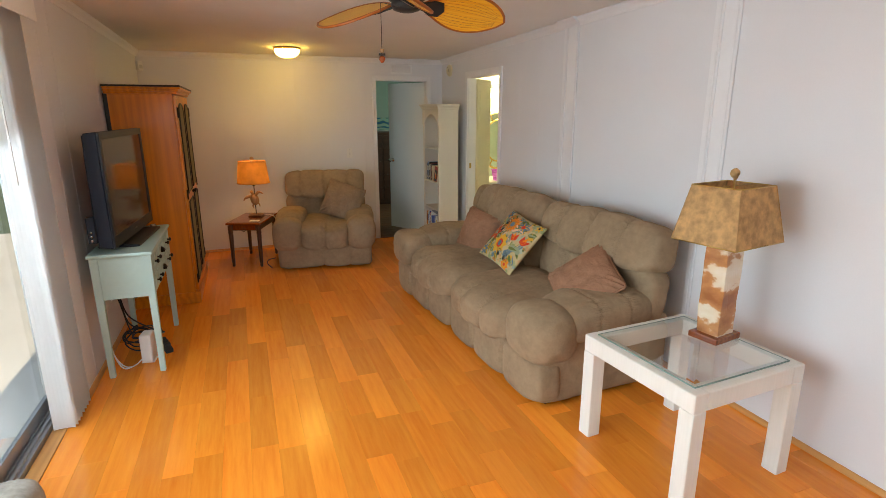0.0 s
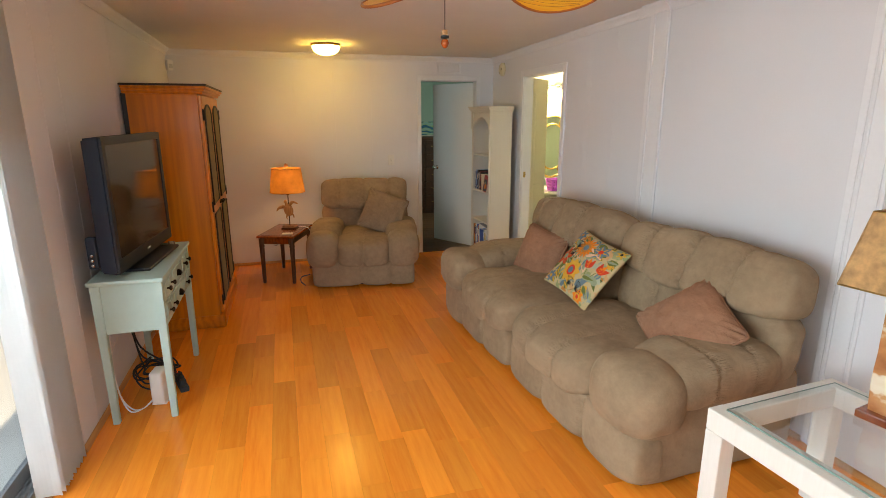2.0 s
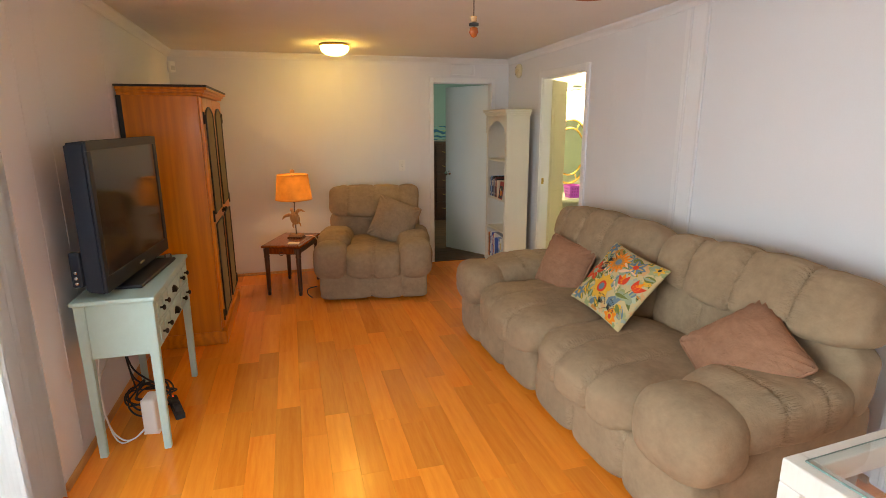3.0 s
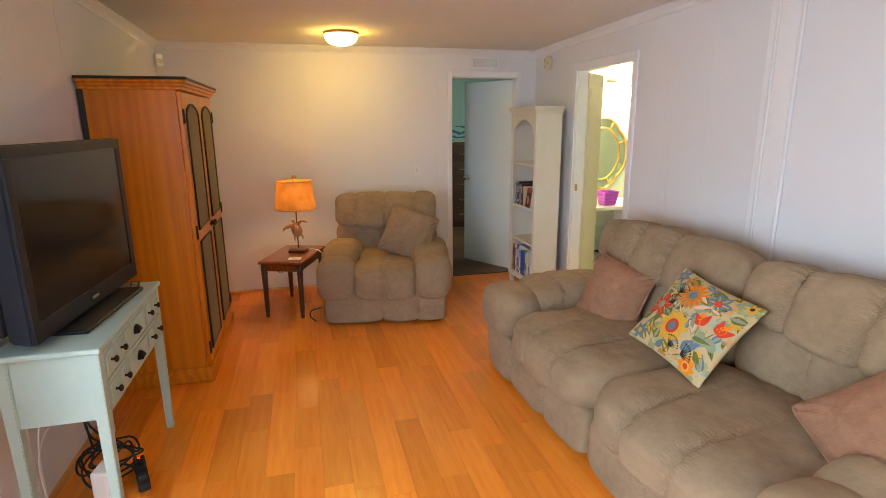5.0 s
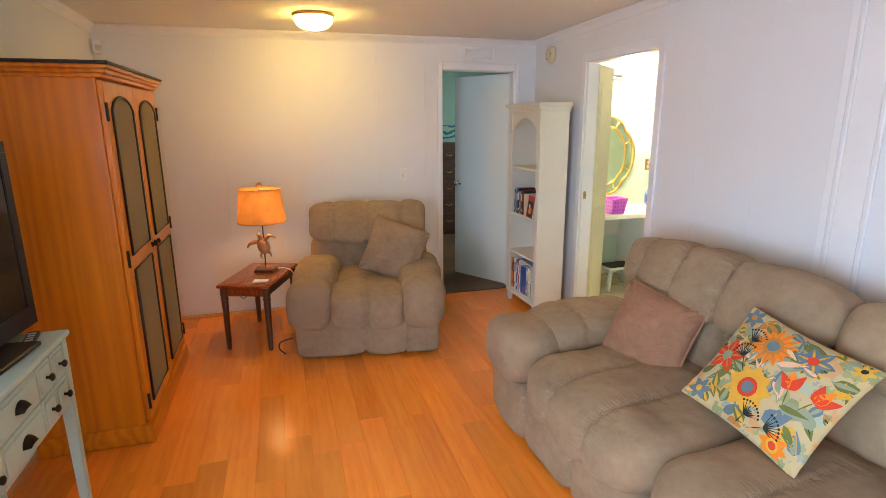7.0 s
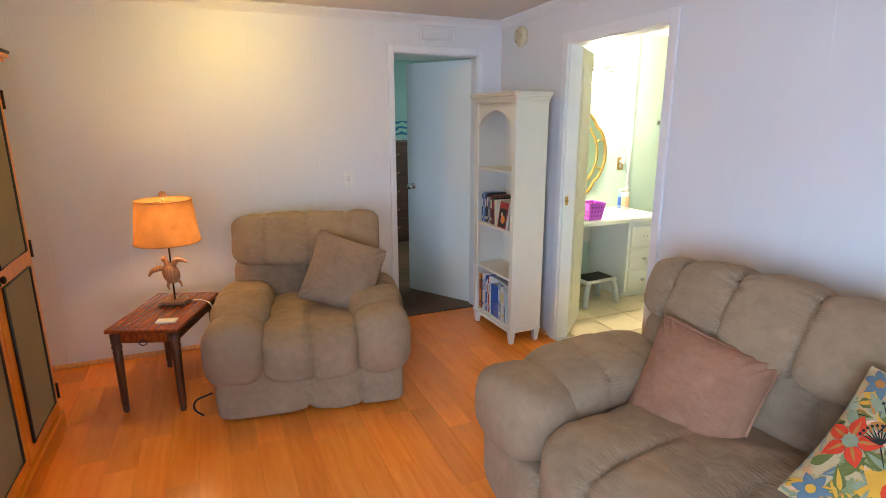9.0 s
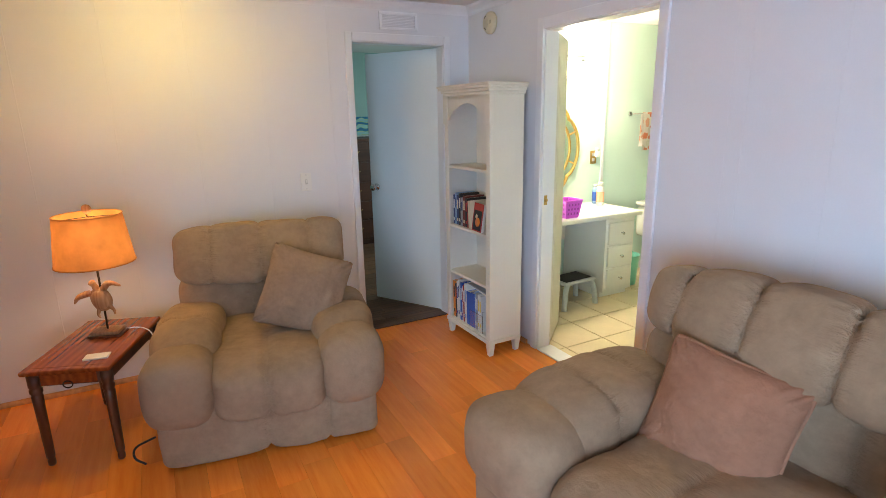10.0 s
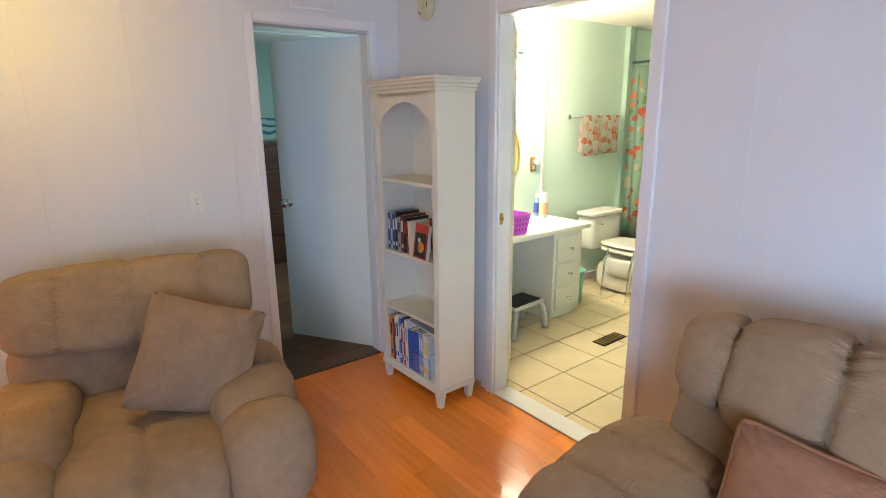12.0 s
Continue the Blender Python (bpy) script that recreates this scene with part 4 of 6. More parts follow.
remote = thing("remote_control", pose(-0.68, 3.95, CZ, 0, 0, 12), "slim dark remote control on the console table", "remote control")
box("case", TVP, -0.02, 0.02, -0.075, 0.075, 0.0, 0.016, remote, 0.005)
for i in range(5):
    box("button", GREYP, -0.012, 0.012, -0.06 + 0.025 * i, -0.048 + 0.025 * i, 0.016, 0.0175, remote, 0)

# ---- end table and turtle lamp ----
end_table = thing("end_table", pose(0.02, 5.82, 0, 0, 0, -20), "cherry wood end table with one drawer and fluted legs", "end table")
ew, ed, eh = 0.37, 0.62, 0.485
top = box("tabletop", CHERRY, -ew / 2, ew / 2, -ed / 2, ed / 2, eh - 0.022, eh, end_table, 0.008, seg=3)
box("inset", CHERRY, -ew / 2 + 0.035, ew / 2 - 0.035, -ed / 2 + 0.035, ed / 2 - 0.035, eh - 0.002, eh + 0.0015, top, 0.001)
box("apron", WALNUT, -ew / 2 + 0.025, ew / 2 - 0.025, -ed / 2 + 0.03, ed / 2 - 0.03, eh - 0.085, eh - 0.022, end_table, 0.003)
dr = box("drawer", CHERRY, -ew / 2 + 0.07, ew / 2 - 0.07, -ed / 2 + 0.022, -ed / 2 + 0.034, eh - 0.078, eh - 0.028, end_table, 0.003)
tube("ring_pull", BRONZE, [(0.02 * math.cos(a * math.pi / 6), -ed / 2 + 0.012, eh - 0.075 + 0.016 * math.sin(a * math.pi / 6)) for a in range(12)], 0.003, dr, 6, closed=True)
for sx in (-1, 1):
    for sy in (-1, 1):
        lx, ly = sx * (ew / 2 - 0.035), sy * (ed / 2 - 0.04)
        prof = [(0.011, 0), (0.016, 0.008), (0.016, 0.03), (0.012, 0.036), (0.018, 0.045), (0.022, 0.30), (0.024, eh - 0.13), (0.019, eh - 0.125), (0.026, eh - 0.115), (0.026, eh - 0.10), (0.021, eh - 0.092), (0.026, eh - 0.086), (0.026, eh - 0.03)]
        bm = add_lathe(bmesh.new(), prof, 20, pose(lx, ly, 0))
        for v in bm.verts:
            d = Vector((v.co.x - lx, v.co.y - ly))
            if 0.045 < v.co.z < eh - 0.125 and d.length > 0:
                k = 1 - 0.10 * (0.5 + 0.5 * math.cos(10 * math.atan2(d.y, d.x)))
                v.co.x, v.co.y = lx + d.x * k, ly + d.y * k
        part("leg", bm, WALNUT, end_table, smooth=True)

lamp = thing("turtle_lamp", pose(0.065, 5.89, eh + 0.0015, 0, 0, -20), "lit table lamp with a carved turtle and burlap shade", "table lamp")
box("foot", WALNUT, -0.075, 0.075, -0.055, 0.055, 0.0, 0.012, lamp, 0.004)
box("foot_step", DRIFT, -0.066, 0.066, -0.047, 0.047, 0.012, 0.03, lamp, 0.005)
tube("stem", BRONZE, [(0, 0, 0.03), (0, 0, 0.36)], 0.005, lamp)
lean = pose(0, -0.012, 0.19, 0, -14, 0)
bm = add_puff(bmesh.new(), (0, 0, 0), (0.096, 0.052, 0.125), e=2.1, step=0.007, lump=0.002, m=lean)
add_puff(bm, (0.0, -0.014, 0.0), (0.074, 0.048, 0.10), e=2.2, step=0.008, lump=0.004, m=lean)
add_tube(bm, [lean @ Vector(p) for p in smooth_path([(0, 0, 0.05), (0.0, -0.004, 0.075), (-0.002, -0.01, 0.092), (-0.004, -0.016, 0.102)], 4)], [0.016, 0.0155, 0.015, 0.0145, 0.014, 0.014, 0.014, 0.0155, 0.0165, 0.0165, 0.0155, 0.013, 0.006], 9)
for s in (-1, 1):
    rise = 0.010 if s > 0 else -0.012
    add_tube(bm, [lean @ Vector(p) for p in smooth_path([(s * 0.03, -0.004, 0.045), (s * 0.062, -0.01, 0.058 + rise), (s * 0.092, -0.014, 0.052 + rise), (s * 0.118, -0.012, 0.030 + rise)], 5)], [0.015, 0.016, 0.0165, 0.0165, 0.016, 0.0155, 0.015, 0.014, 0.013, 0.012, 0.011, 0.010, 0.009, 0.0075, 0.006, 0.004], 8)
    add_tube(bm, [lean @ Vector(p) for p in smooth_path([(s * 0.026, -0.004, -0.045), (s * 0.038, -0.008, -0.066), (s * 0.036, -0.008, -0.088)], 5)], [0.011 - 0.0007 * i for i in range(11)], 8)
part("turtle", bm, DRIFT, lamp, "carved driftwood sea turtle", smooth=True)
rb, rt, zb, zt = 0.173, 0.145, 0.376, 0.612
bm = add_lathe(bmesh.new(), [(rb, zb), (rt, zt)], 48, cap=False)
part("shade", bm, BURLAP, lamp, "orange-glowing burlap drum shade", smooth=True)
for r, z in ((rb, zb), (rt, zt)):
    tube("shade_rim", BURLAP, [(r * math.cos(a * math.pi / 24), r * math.sin(a * math.pi / 24), z) for a in range(48)], 0.003, lamp, 6, closed=True)
for a in range(3):
    tube("shade_spoke", BRONZE, [(0, 0, zt - 0.01), (rt * math.cos(a * 2.094), rt * math.sin(a * 2.094), zt - 0.004)], 0.002, lamp, 6)
tube("harp", BRASS, [(0.045 * math.sin(a * math.pi / 12), 0, 0.345 + (zt - 0.345) * a / 12) for a in range(13)], 0.002, lamp, 6)
lathe("socket", BRONZE, [(0.015, 0.345), (0.017, 0.40), (0.012, 0.405)], lamp, 16)
part("finial", add_puff(bmesh.new(), (0, 0, zt + 0.028), (0.045, 0.03, 0.045), e=2.0, step=0.006, lump=0.003), DRIFT, lamp, smooth=True)
cord = thing("lamp_cord", pose(0.065, 5.89, eh + 0.004, 0, 0, -20), "white lamp cord trailing over the table edge", "cord")
tube("flex", WHITEP, smooth_path([(0.06, 0.04, 0.004), (0.11, 0.05, 0.006), (0.16, 0.03, 0.004), (0.20, 0.0, -0.01), (0.23, -0.02, -0.08)], 6), 0.003, cord)
card = thing("note_card", pose(0.035, 5.60, eh + 0.002, 0, 0, -12), "cream note card lying on the end table", "card")
box("sheet", PAPER, -0.05, 0.05, -0.03, 0.03, 0.0, 0.008, card, 0.001)

# ---- white end table with glass and stone lamp ----
GT = 0.548
glass_table = thing("glass_top_table", pose(1.865, 1.385, 0, 0, 0, 4), "whitewashed square end table with inset glass top", "end table")
hw = 0.335
for sx in (-1, 1):
    for sy in (-1, 1):
        x0, y0 = sx * hw, sy * hw
        box("leg", WHITEWOOD, min(x0, x0 - sx * 0.075), max(x0, x0 - sx * 0.075), min(y0, y0 - sy * 0.075), max(y0, y0 - sy * 0.075), 0.0, GT - 0.085, glass_table, 0.006, seg=3)
for s in (-1, 1):
    a, b = sorted((s * hw, s * (hw - 0.075)))
    box("rail", WHITEWOOD, a, b, -hw, hw, GT - 0.085, GT, glass_table, 0.006, seg=3)
    box("rail", WHITEWOOD, -hw + 0.0755, hw - 0.0755, a, b, GT - 0.084, GT - 0.001, glass_table, 0.006, seg=3)
pane = box("glass_top", GLASS, -hw + 0.045, hw - 0.045, -hw + 0.045, hw - 0.045, GT + 0.001, GT + 0.007, glass_table, 0.001, label="clear bevelled glass")
pane.visible_shadow = False
for s in (-1, 1):
    box("glass_edge", GLASS_G, -hw + 0.044, hw - 0.044, s * (hw - 0.045) - 0.0012, s * (hw - 0.045) + 0.0012, GT + 0.0008, GT + 0.0072, glass_table, 0)
    box("glass_edge", GLASS_G, s * (hw - 0.045) - 0.0012, s * (hw - 0.045) + 0.0012, -hw + 0.047, hw - 0.047, GT + 0.0008, GT + 0.0072, glass_table, 0)

stone_lamp = thing("stone_lamp", pose(2.065, 1.43, GT + 0.0075, 0, 0, 10), "unlit lamp of banded stone with a square capiz shade", "table lamp")
box("plinth", CHERRY, -0.095, 0.095, -0.075, 0.075, 0.0, 0.03, stone_lamp, 0.004, label="red-brown wooden plinth")
bm = bmesh.new()
add_box(bm, -0.062, 0.062, -0.055, 0.055, 0.03, 0.465)
bmesh.ops.subdivide_edges(bm, edges=bm.edges, cuts=7, use_grid_fill=True)
for v in bm.verts:
    v.co += 0.006 * Vector((noise.noise(v.co * 11), noise.noise(v.co * 11 + Vector((5, 0, 0))), 0))
part("column", bm, STONE, stone_lamp, "rust and cream banded stone column")
box("collar", CHERRY, -0.04, 0.04, -0.035, 0.035, 0.463, 0.483, stone_lamp, 0.003)
tube("stem", BRASS, [(0, 0, 0.483), (0, 0, 0.775)], 0.005, stone_lamp)
bm = bmesh.new()
B, Tt, zb, zt = 0.185, 0.135, 0.488, 0.745
for k in range(4):
    c = [(-1, -1), (1, -1), (1, 1), (-1, 1)]
    (ax, ay), (bx, by) = c[k], c[(k + 1) % 4]
    bm.faces.new([bm.verts.new(p) for p in ((ax * B, ay * B * 0.86, zb), (bx * B, by * B * 0.86, zb), (bx * Tt, by * Tt * 0.86, zt), (ax * Tt, ay * Tt * 0.86, zt))])
bmesh.ops.remove_doubles(bm, verts=bm.verts, dist=1e-4)
bmesh.ops.solidify(bm, geom=list(bm.faces), thickness=0.003)
part("shade", bm, CAPIZ, stone_lamp, "mottled golden capiz shade")
for s, z in ((B, zb), (Tt, zt)):
    tube("shade_rim", GOLD, [(-s, -s * 0.86, z), (s, -s * 0.86, z), (s, s * 0.86, z), (-s, s * 0.86, z)], 0.003, stone_lamp, 6, closed=True)
for sx, sy in ((-1, -1), (1, -1), (1, 1), (-1, 1)):
    tube("shade_seam", CAPIZ, [(sx * B, sy * B * 0.86, zb), (sx * Tt, sy * Tt * 0.86, zt)], 0.003, stone_lamp, 6)
tube("spider", BRASS, [(-Tt, 0, zt - 0.004), (Tt, 0, zt - 0.004)], 0.002, stone_lamp, 6)
part("finial", add_tube(bmesh.new(), smooth_path([(0, 0, 0.77), (0.004, 0, 0.783), (-0.016, 0.0, 0.797), (0.0, 0.0, 0.807), (0.016, 0, 0.798), (0.02, 0, 0.787)], 5), [0.007 + 0.008 * math.sin(math.pi * i / 25) for i in range(26)], 8), CAPIZ, stone_lamp, "striped shell finial", smooth=True)
# ---- ceiling fixtures ----
cl = thing("ceiling_lamp", pose(0.505, 5.70, ceil_z(5.70)), "lit flush ceiling lamp with an opal glass bowl", "ceiling lamp")
lathe("pan", BRASS, [(0.0, 0.0), (0.135, 0.0), (0.14, -0.008), (0.135, -0.018), (0.0, -0.018)], cl, 32)
lathe("bowl", LAMPGLASS, [(0.128, -0.016), (0.127, -0.04), (0.112, -0.066), (0.08, -0.088), (0.04, -0.098), (0.0, -0.1)], cl, 32, label="glowing opal glass bowl")

fan = thing("ceiling_fan", pose(0.835, 2.46, ceil_z(2.46) - 0.06), "dark ceiling fan with orange palm-leaf blades at rest", "ceiling fan")
lathe("canopy", FANM, [(0.0, 0.06), (0.07, 0.06), (0.075, 0.03), (0.085, 0.0), (0.085, -0.02), (0.10, -0.03), (0.105, -0.085), (0.085, -0.10), (0.0, -0.10)], fan, 32)
lathe("switch_housing", FANM, [(0.0, -0.095), (0.075, -0.095), (0.08, -0.12), (0.068, -0.142), (0.035, -0.152), (0.0, -0.153)], fan, 32)
for ang in (134, 2, 252):
    m = pose(0, 0, -0.10, 0, 0, ang) @ pose(0, 0, 0, 0, 7, 0) @ pose(0, 0, 0, -28, 0, 0)
    arm = bmesh.new()
    add_prism(arm, [(0.05, -0.018), (0.10, -0.03), (0.14, -0.055), (0.19, -0.05), (0.21, 0.0), (0.19, 0.05), (0.14, 0.055), (0.10, 0.03), (0.05, 0.018)], -0.014, -0.005, m)
    part("blade_arm", arm, FANM, fan, "dark leaf-shaped blade bracket")
    k, x0, x1, w = 22, 0.09, 0.57, 0.135
    edge = []
    for i in range(k + 1):
        u = i / k
        edge.append((x0 + (x1 - x0) * u, w * math.sin(math.pi * u ** 1.15) ** 0.7 + 0.004))
    ring = edge + [(x, -y) for x, y in edge[::-1]]
    blade = part("blade", add_prism(bmesh.new(), ring, -0.003, 0.004, m), BLADE, fan, "woven orange palm-leaf blade")
    tube("blade_rim", BLADE_RIM, [m @ Vector((x, y, 0.0005)) for x, y in ring], 0.008, blade, 6, closed=True)
    for q in range(-5, 6):
        if q:
            tube("blade_vein", BLADE_RIM, [m @ Vector((0.12 + 0.40 * t, q * 0.021 * math.sin(math.pi * (0.12 + 0.8 * t)) ** 0.6, -0.0042)) for t in (0, 0.2, 0.4, 0.6, 0.8, 1.0)], 0.0006, blade, 4)
chain = Vector((0.648 - 0.835, 2.26 - 2.46, 0))
tube("pull_chain", BRONZE, [(chain.x * 0.3, chain.y * 0.3, -0.14), (chain.x, chain.y, -0.15), (chain.x, chain.y, -0.36)], 0.0016, fan, 6)
lathe("pull_cap", DRIFT, [(0.0, 0.0), (0.010, -0.002), (0.010, -0.018), (0.0, -0.020)], fan, 14, pose(chain.x, chain.y, -0.355))
lathe("pull_ring", FANM, [(0.0, 0.0), (0.016, -0.002), (0.016, -0.010), (0.0, -0.012)], fan, 14, pose(chain.x, chain.y, -0.375), "dark wooden ring")
lathe("pull_bead", AMBER, [(0.0, 0.0), (0.012, -0.004), (0.015, -0.018), (0.008, -0.030), (0.0, -0.034)], fan, 16, pose(chain.x, chain.y, -0.387), "amber glass bead")
# ---- vertical blinds drawn to the side ----
blinds = thing("vertical_blinds", pose(0, 0, 0), "white vinyl vertical blinds drawn aside by the glass door", "blinds")
rail = box("headrail", VINYL, XL + 0.002, XL + 0.075, SL0 - 0.05, 2.97, 2.10, 2.165, blinds, 0.006)
box("valance", VINYL, XL + 0.075, XL + 0.085, SL0 - 0.05, 2.97, 2.06, 2.19, blinds, 0.003)
slat_x = XL - 0.022
for i in range(15):
    y = 2.625 + 0.0215 * i
    bm = bmesh.new()
    rows = []
    for zz in (0.018, 2.10):
        rows.append([bm.verts.new((slat_x - 0.05 + 0.006 * (i % 2) + 0.10 * k / 6, y + 0.007 * (1 - ((k - 3) / 3) ** 2) + 0.004 * math.sin(i * 2.1), zz)) for k in range(7)])
    for k in range(6):
        bm.faces.new((rows[0][k], rows[0][k + 1], rows[1][k + 1], rows[1][k]))
    bmesh.ops.solidify(bm, geom=list(bm.faces), thickness=0.0012)
    part("slat", bm, VINYL, blinds)
tube("wand", WHITEP, [(slat_x + 0.02, 2.595, 2.08), (slat_x + 0.018, 2.595, 1.30)], 0.004, blinds)

# ---- bedroom door, far room ----
hinge = Vector((FD1 - 0.010, YF + 0.085, 0))
door = thing("bedroom_door", Matrix.Translation(hinge) @ pose(0, 0, 0, 0, 0, 120.8), "white flush bedroom door standing half open", "door")
DW = 0.66
box("leaf", DOORW, 0.0, DW, -0.035, 0.0, 0.012, FDZ - 0.016, door, 0.003)
for y, s in ((0.0, 1), (-0.035, -1)):
    lathe("knob", CHROME, [(0.028, 0), (0.028, 0.004), (0.010, 0.008), (0.010, 0.03), (0.024, 0.038), (0.028, 0.05), (0.022, 0.062), (0.0, 0.066)], door, 20, pose(DW - 0.06, y, 0.965, -90 * s), "chrome knob")
for z in (0.25, 1.0, 1.72):
    tube("hinge_barrel", BRASS, [(0.0, -0.04, z - 0.045), (0.0, -0.04, z + 0.045)], 0.007, door)

dresser = thing("dresser", pose(1.75, 8.92, 0), "tall dark brown wooden dresser with metal pulls", "dresser")
box("carcass", DARKWOOD, 0.0, 1.1, 0.0, 0.48, 0.06, 1.24, dresser, 0.005)
box("top", DARKWOOD, -0.02, 1.12, -0.02, 0.49, 1.24, 1.27, dresser, 0.006)
box("plinth", DARKWOOD, 0.02, 1.08, 0.02, 0.46, 0.0, 0.06, dresser, 0.003)
for i in range(5):
    for k in range(2):
        d = box("drawer", DARKWOOD, 0.03 + 0.525 * k, 0.535 + 0.525 * k, -0.014, 0.004, 0.09 + 0.228 * i, 0.305 + 0.228 * i, dresser, 0.005)
        for q in (0.14, 0.37):
            tube("pull", GOLD, smooth_path([(0.03 + 0.525 * k + q - 0.04, -0.016, 0.21 + 0.228 * i), (0.03 + 0.525 * k + q, -0.034, 0.195 + 0.228 * i), (0.03 + 0.525 * k + q + 0.04, -0.016, 0.21 + 0.228 * i)], 5), 0.004, d, 6)
art = thing("wave_panel", pose(1.9, 9.43, 1.272), "blue, teal and gold wave-patterned panel above the dresser", "picture")
box("board", WAVES, 0.0, 0.95, -0.012, 0.012, 0.0, 0.24, art, 0.002)
box("edge_strip", CREAM, -0.01, 0.96, -0.016, 0.014, -0.001, 0.012, art, 0.002)

# ---- white bookshelf ----
BS = pose(2.125, 5.548, 0, 0, 0, 1.0)
shelf = thing("bookshelf", BS, "narrow cream-white bookshelf with arched top and books", "bookshelf")
bw, bd, bh = 0.54, 0.245, 1.64        # width along y, depth along x
for y in (0.0, bw - 0.02):
    box("side", CREAM, 0.012, bd, y, y + 0.02, 0.085, bh, shelf, 0.002)
box("back", CREAM, bd - 0.008, bd - 0.001, 0.02, bw - 0.02, 0.10, bh, shelf, 0)
for y in (-0.003, bw - 0.042):
    box("stile", CREAM, 0.0, 0.018, y, y + 0.045, 0.085, bh, shelf, 0.003)
SHELVES = (0.125, 0.47, 0.80, 1.20)
for z in SHELVES:
    box("shelf", CREAM, 0.006, bd - 0.008, 0.02, bw - 0.02, z - 0.018, z, shelf, 0.002)
box("top_panel", CREAM, 0.0, bd - 0.002, 0.018, bw - 0.018, bh - 0.02, bh, shelf, 0.002)
arc = [(0.04, bh), (0.04, bh - 0.16)]
for i in range(13):
    a = i / 12
    arc.append((0.04 + (bw - 0.08) * a, bh - 0.16 + 0.115 * math.sin(math.pi * a) ** 0.75))
arc += [(bw - 0.04, bh)]
bm = add_prism(bmesh.new(), [(0.04, bh)] + arc[2:15] + [(bw - 0.04, bh)], 0.0, 0.016, FACE)
bmesh.ops.recalc_face_normals(bm, faces=bm.faces)
part("arched_rail", bm, CREAM, shelf)
for y in (-0.006, bw - 0.047):
    box("capital", CREAM, -0.008, 0.02, y, y + 0.053, bh - 0.175, bh, shelf, 0.003)
for o, z0, z1 in ((0.008, bh, bh + 0.018), (0.018, bh + 0.018, bh + 0.036), (0.032, bh + 0.036, bh + 0.052), (0.038, bh + 0.052, bh + 0.066)):
    box("cornice", CREAM, -o, bd + 0.004, -o, bw + o, z0, z1, shelf, 0.004)
box("base_rail", CREAM, -0.006, bd, -0.006, bw + 0.006, 0.085, 0.112, shelf, 0.004)
for y in (0.0, bw - 0.045):
    for x in (0.0, bd - 0.045):
        bm = add_box(bmesh.new(), x, x + 0.045, y, y + 0.045, 0.0, 0.09)
        cx, cy = x + 0.0225, y + 0.0225
        for v in bm.verts:
            if v.co.z < 0.05:
                v.co.x, v.co.y = cx + (v.co.x - cx) * 0.62, cy + (v.co.y - cy) * 0.62
        part("foot", bm, CREAM, shelf)

BOOK = {n: plain("book_" + n, c, 0.45, vary=0.1) for n, c in dict(
    navy=(0.03, 0.06, 0.18), blue=(0.03, 0.10, 0.45), white=(0.75, 0.74, 0.70), red=(0.42, 0.04, 0.03), maroon=(0.16, 0.03, 0.03), black=(0.02, 0.02, 0.025),
    cream=(0.66, 0.58, 0.42), orange=(0.75, 0.24, 0.03), yellow=(0.75, 0.55, 0.06), grey=(0.30, 0.32, 0.36), sky=(0.25, 0.40, 0.62)).items()}


def book(m, thick, deep, tall, colour, label, marks=None):
    b = thing("book", BS @ m, label, "book", "books on the bookshelf")
    box("cover", BOOK[colour], 0, 0.003, 0, thick, 0, tall, b, 0.001, label="spine")
    box("cover", BOOK[colour], 0, deep, 0, 0.002, 0, tall, b, 0)
    box("cover", BOOK[colour], 0, deep, thick - 0.002, thick, 0, tall, b, 0)
    box("pages", PAPER, 0.003, deep - 0.004, 0.002, thick - 0.002, 0.003, tall - 0.003, b, 0)
    if marks:
        for z0, z1 in ((0.55, 0.85), (0.12, 0.22)):
            box("spine_print", BOOK[marks], -0.0012, 0.0005, thick * 0.25, thick * 0.75, tall * z0, tall * z1, b, 0)
    return b


# middle shelf: from the far end towards the near one
y = bw - 0.05
z = SHELVES[2]
for thick, tall, col, mk in ((0.022, 0.20, "navy", "white"), (0.02, 0.215, "sky", "navy"), (0.028, 0.20, "navy", "cream"), (0.024, 0.215, "black", "white"), (0.03, 0.19, "grey", "navy"),
                             (0.03, 0.205, "maroon", "cream"), (0.026, 0.195, "black", "red"), (0.034, 0.18, "red", "black")):
    y -= thick
    book(pose(0.03, y, z, -2 if col == "red" else 0), thick - 0.001, 0.15, tall, col, "upright %s hardback on the bookshelf" % col, mk)
front = book(pose(0.018, y - 0.028, z, -3), 0.026, 0.13, 0.185, "cream", "cream paperback standing on the bookshelf", None)
cov = thing("paperback", BS @ pose(0.012, y - 0.155, z, 0, 8, -4), "red paperback with a pictured cover facing out", "book", "books on the bookshelf")
box("block", PAPER, 0.002, 0.022, 0.002, 0.12, 0.002, 0.178, cov, 0)
box("cover", BOOK["red"], 0.0, 0.0025, 0, 0.122, 0, 0.18, cov, 0)
box("cover_picture", BOOK["black"], -0.001, 0.0005, 0.012, 0.11, 0.008, 0.135, cov, 0)
lathe("cover_motif", BOOK["orange"], [(0, -0.0006), (0.03, -0.0006), (0.03, 0.0006), (0, 0.0006)], cov, 12, pose(-0.0012, 0.055, 0.06, 0, 90))
lathe("cover_motif", BOOK["cream"], [(0, -0.0006), (0.014, -0.0006), (0.014, 0.0006), (0, 0.0006)], cov, 10, pose(-0.0014, 0.075, 0.095, 0, 90))
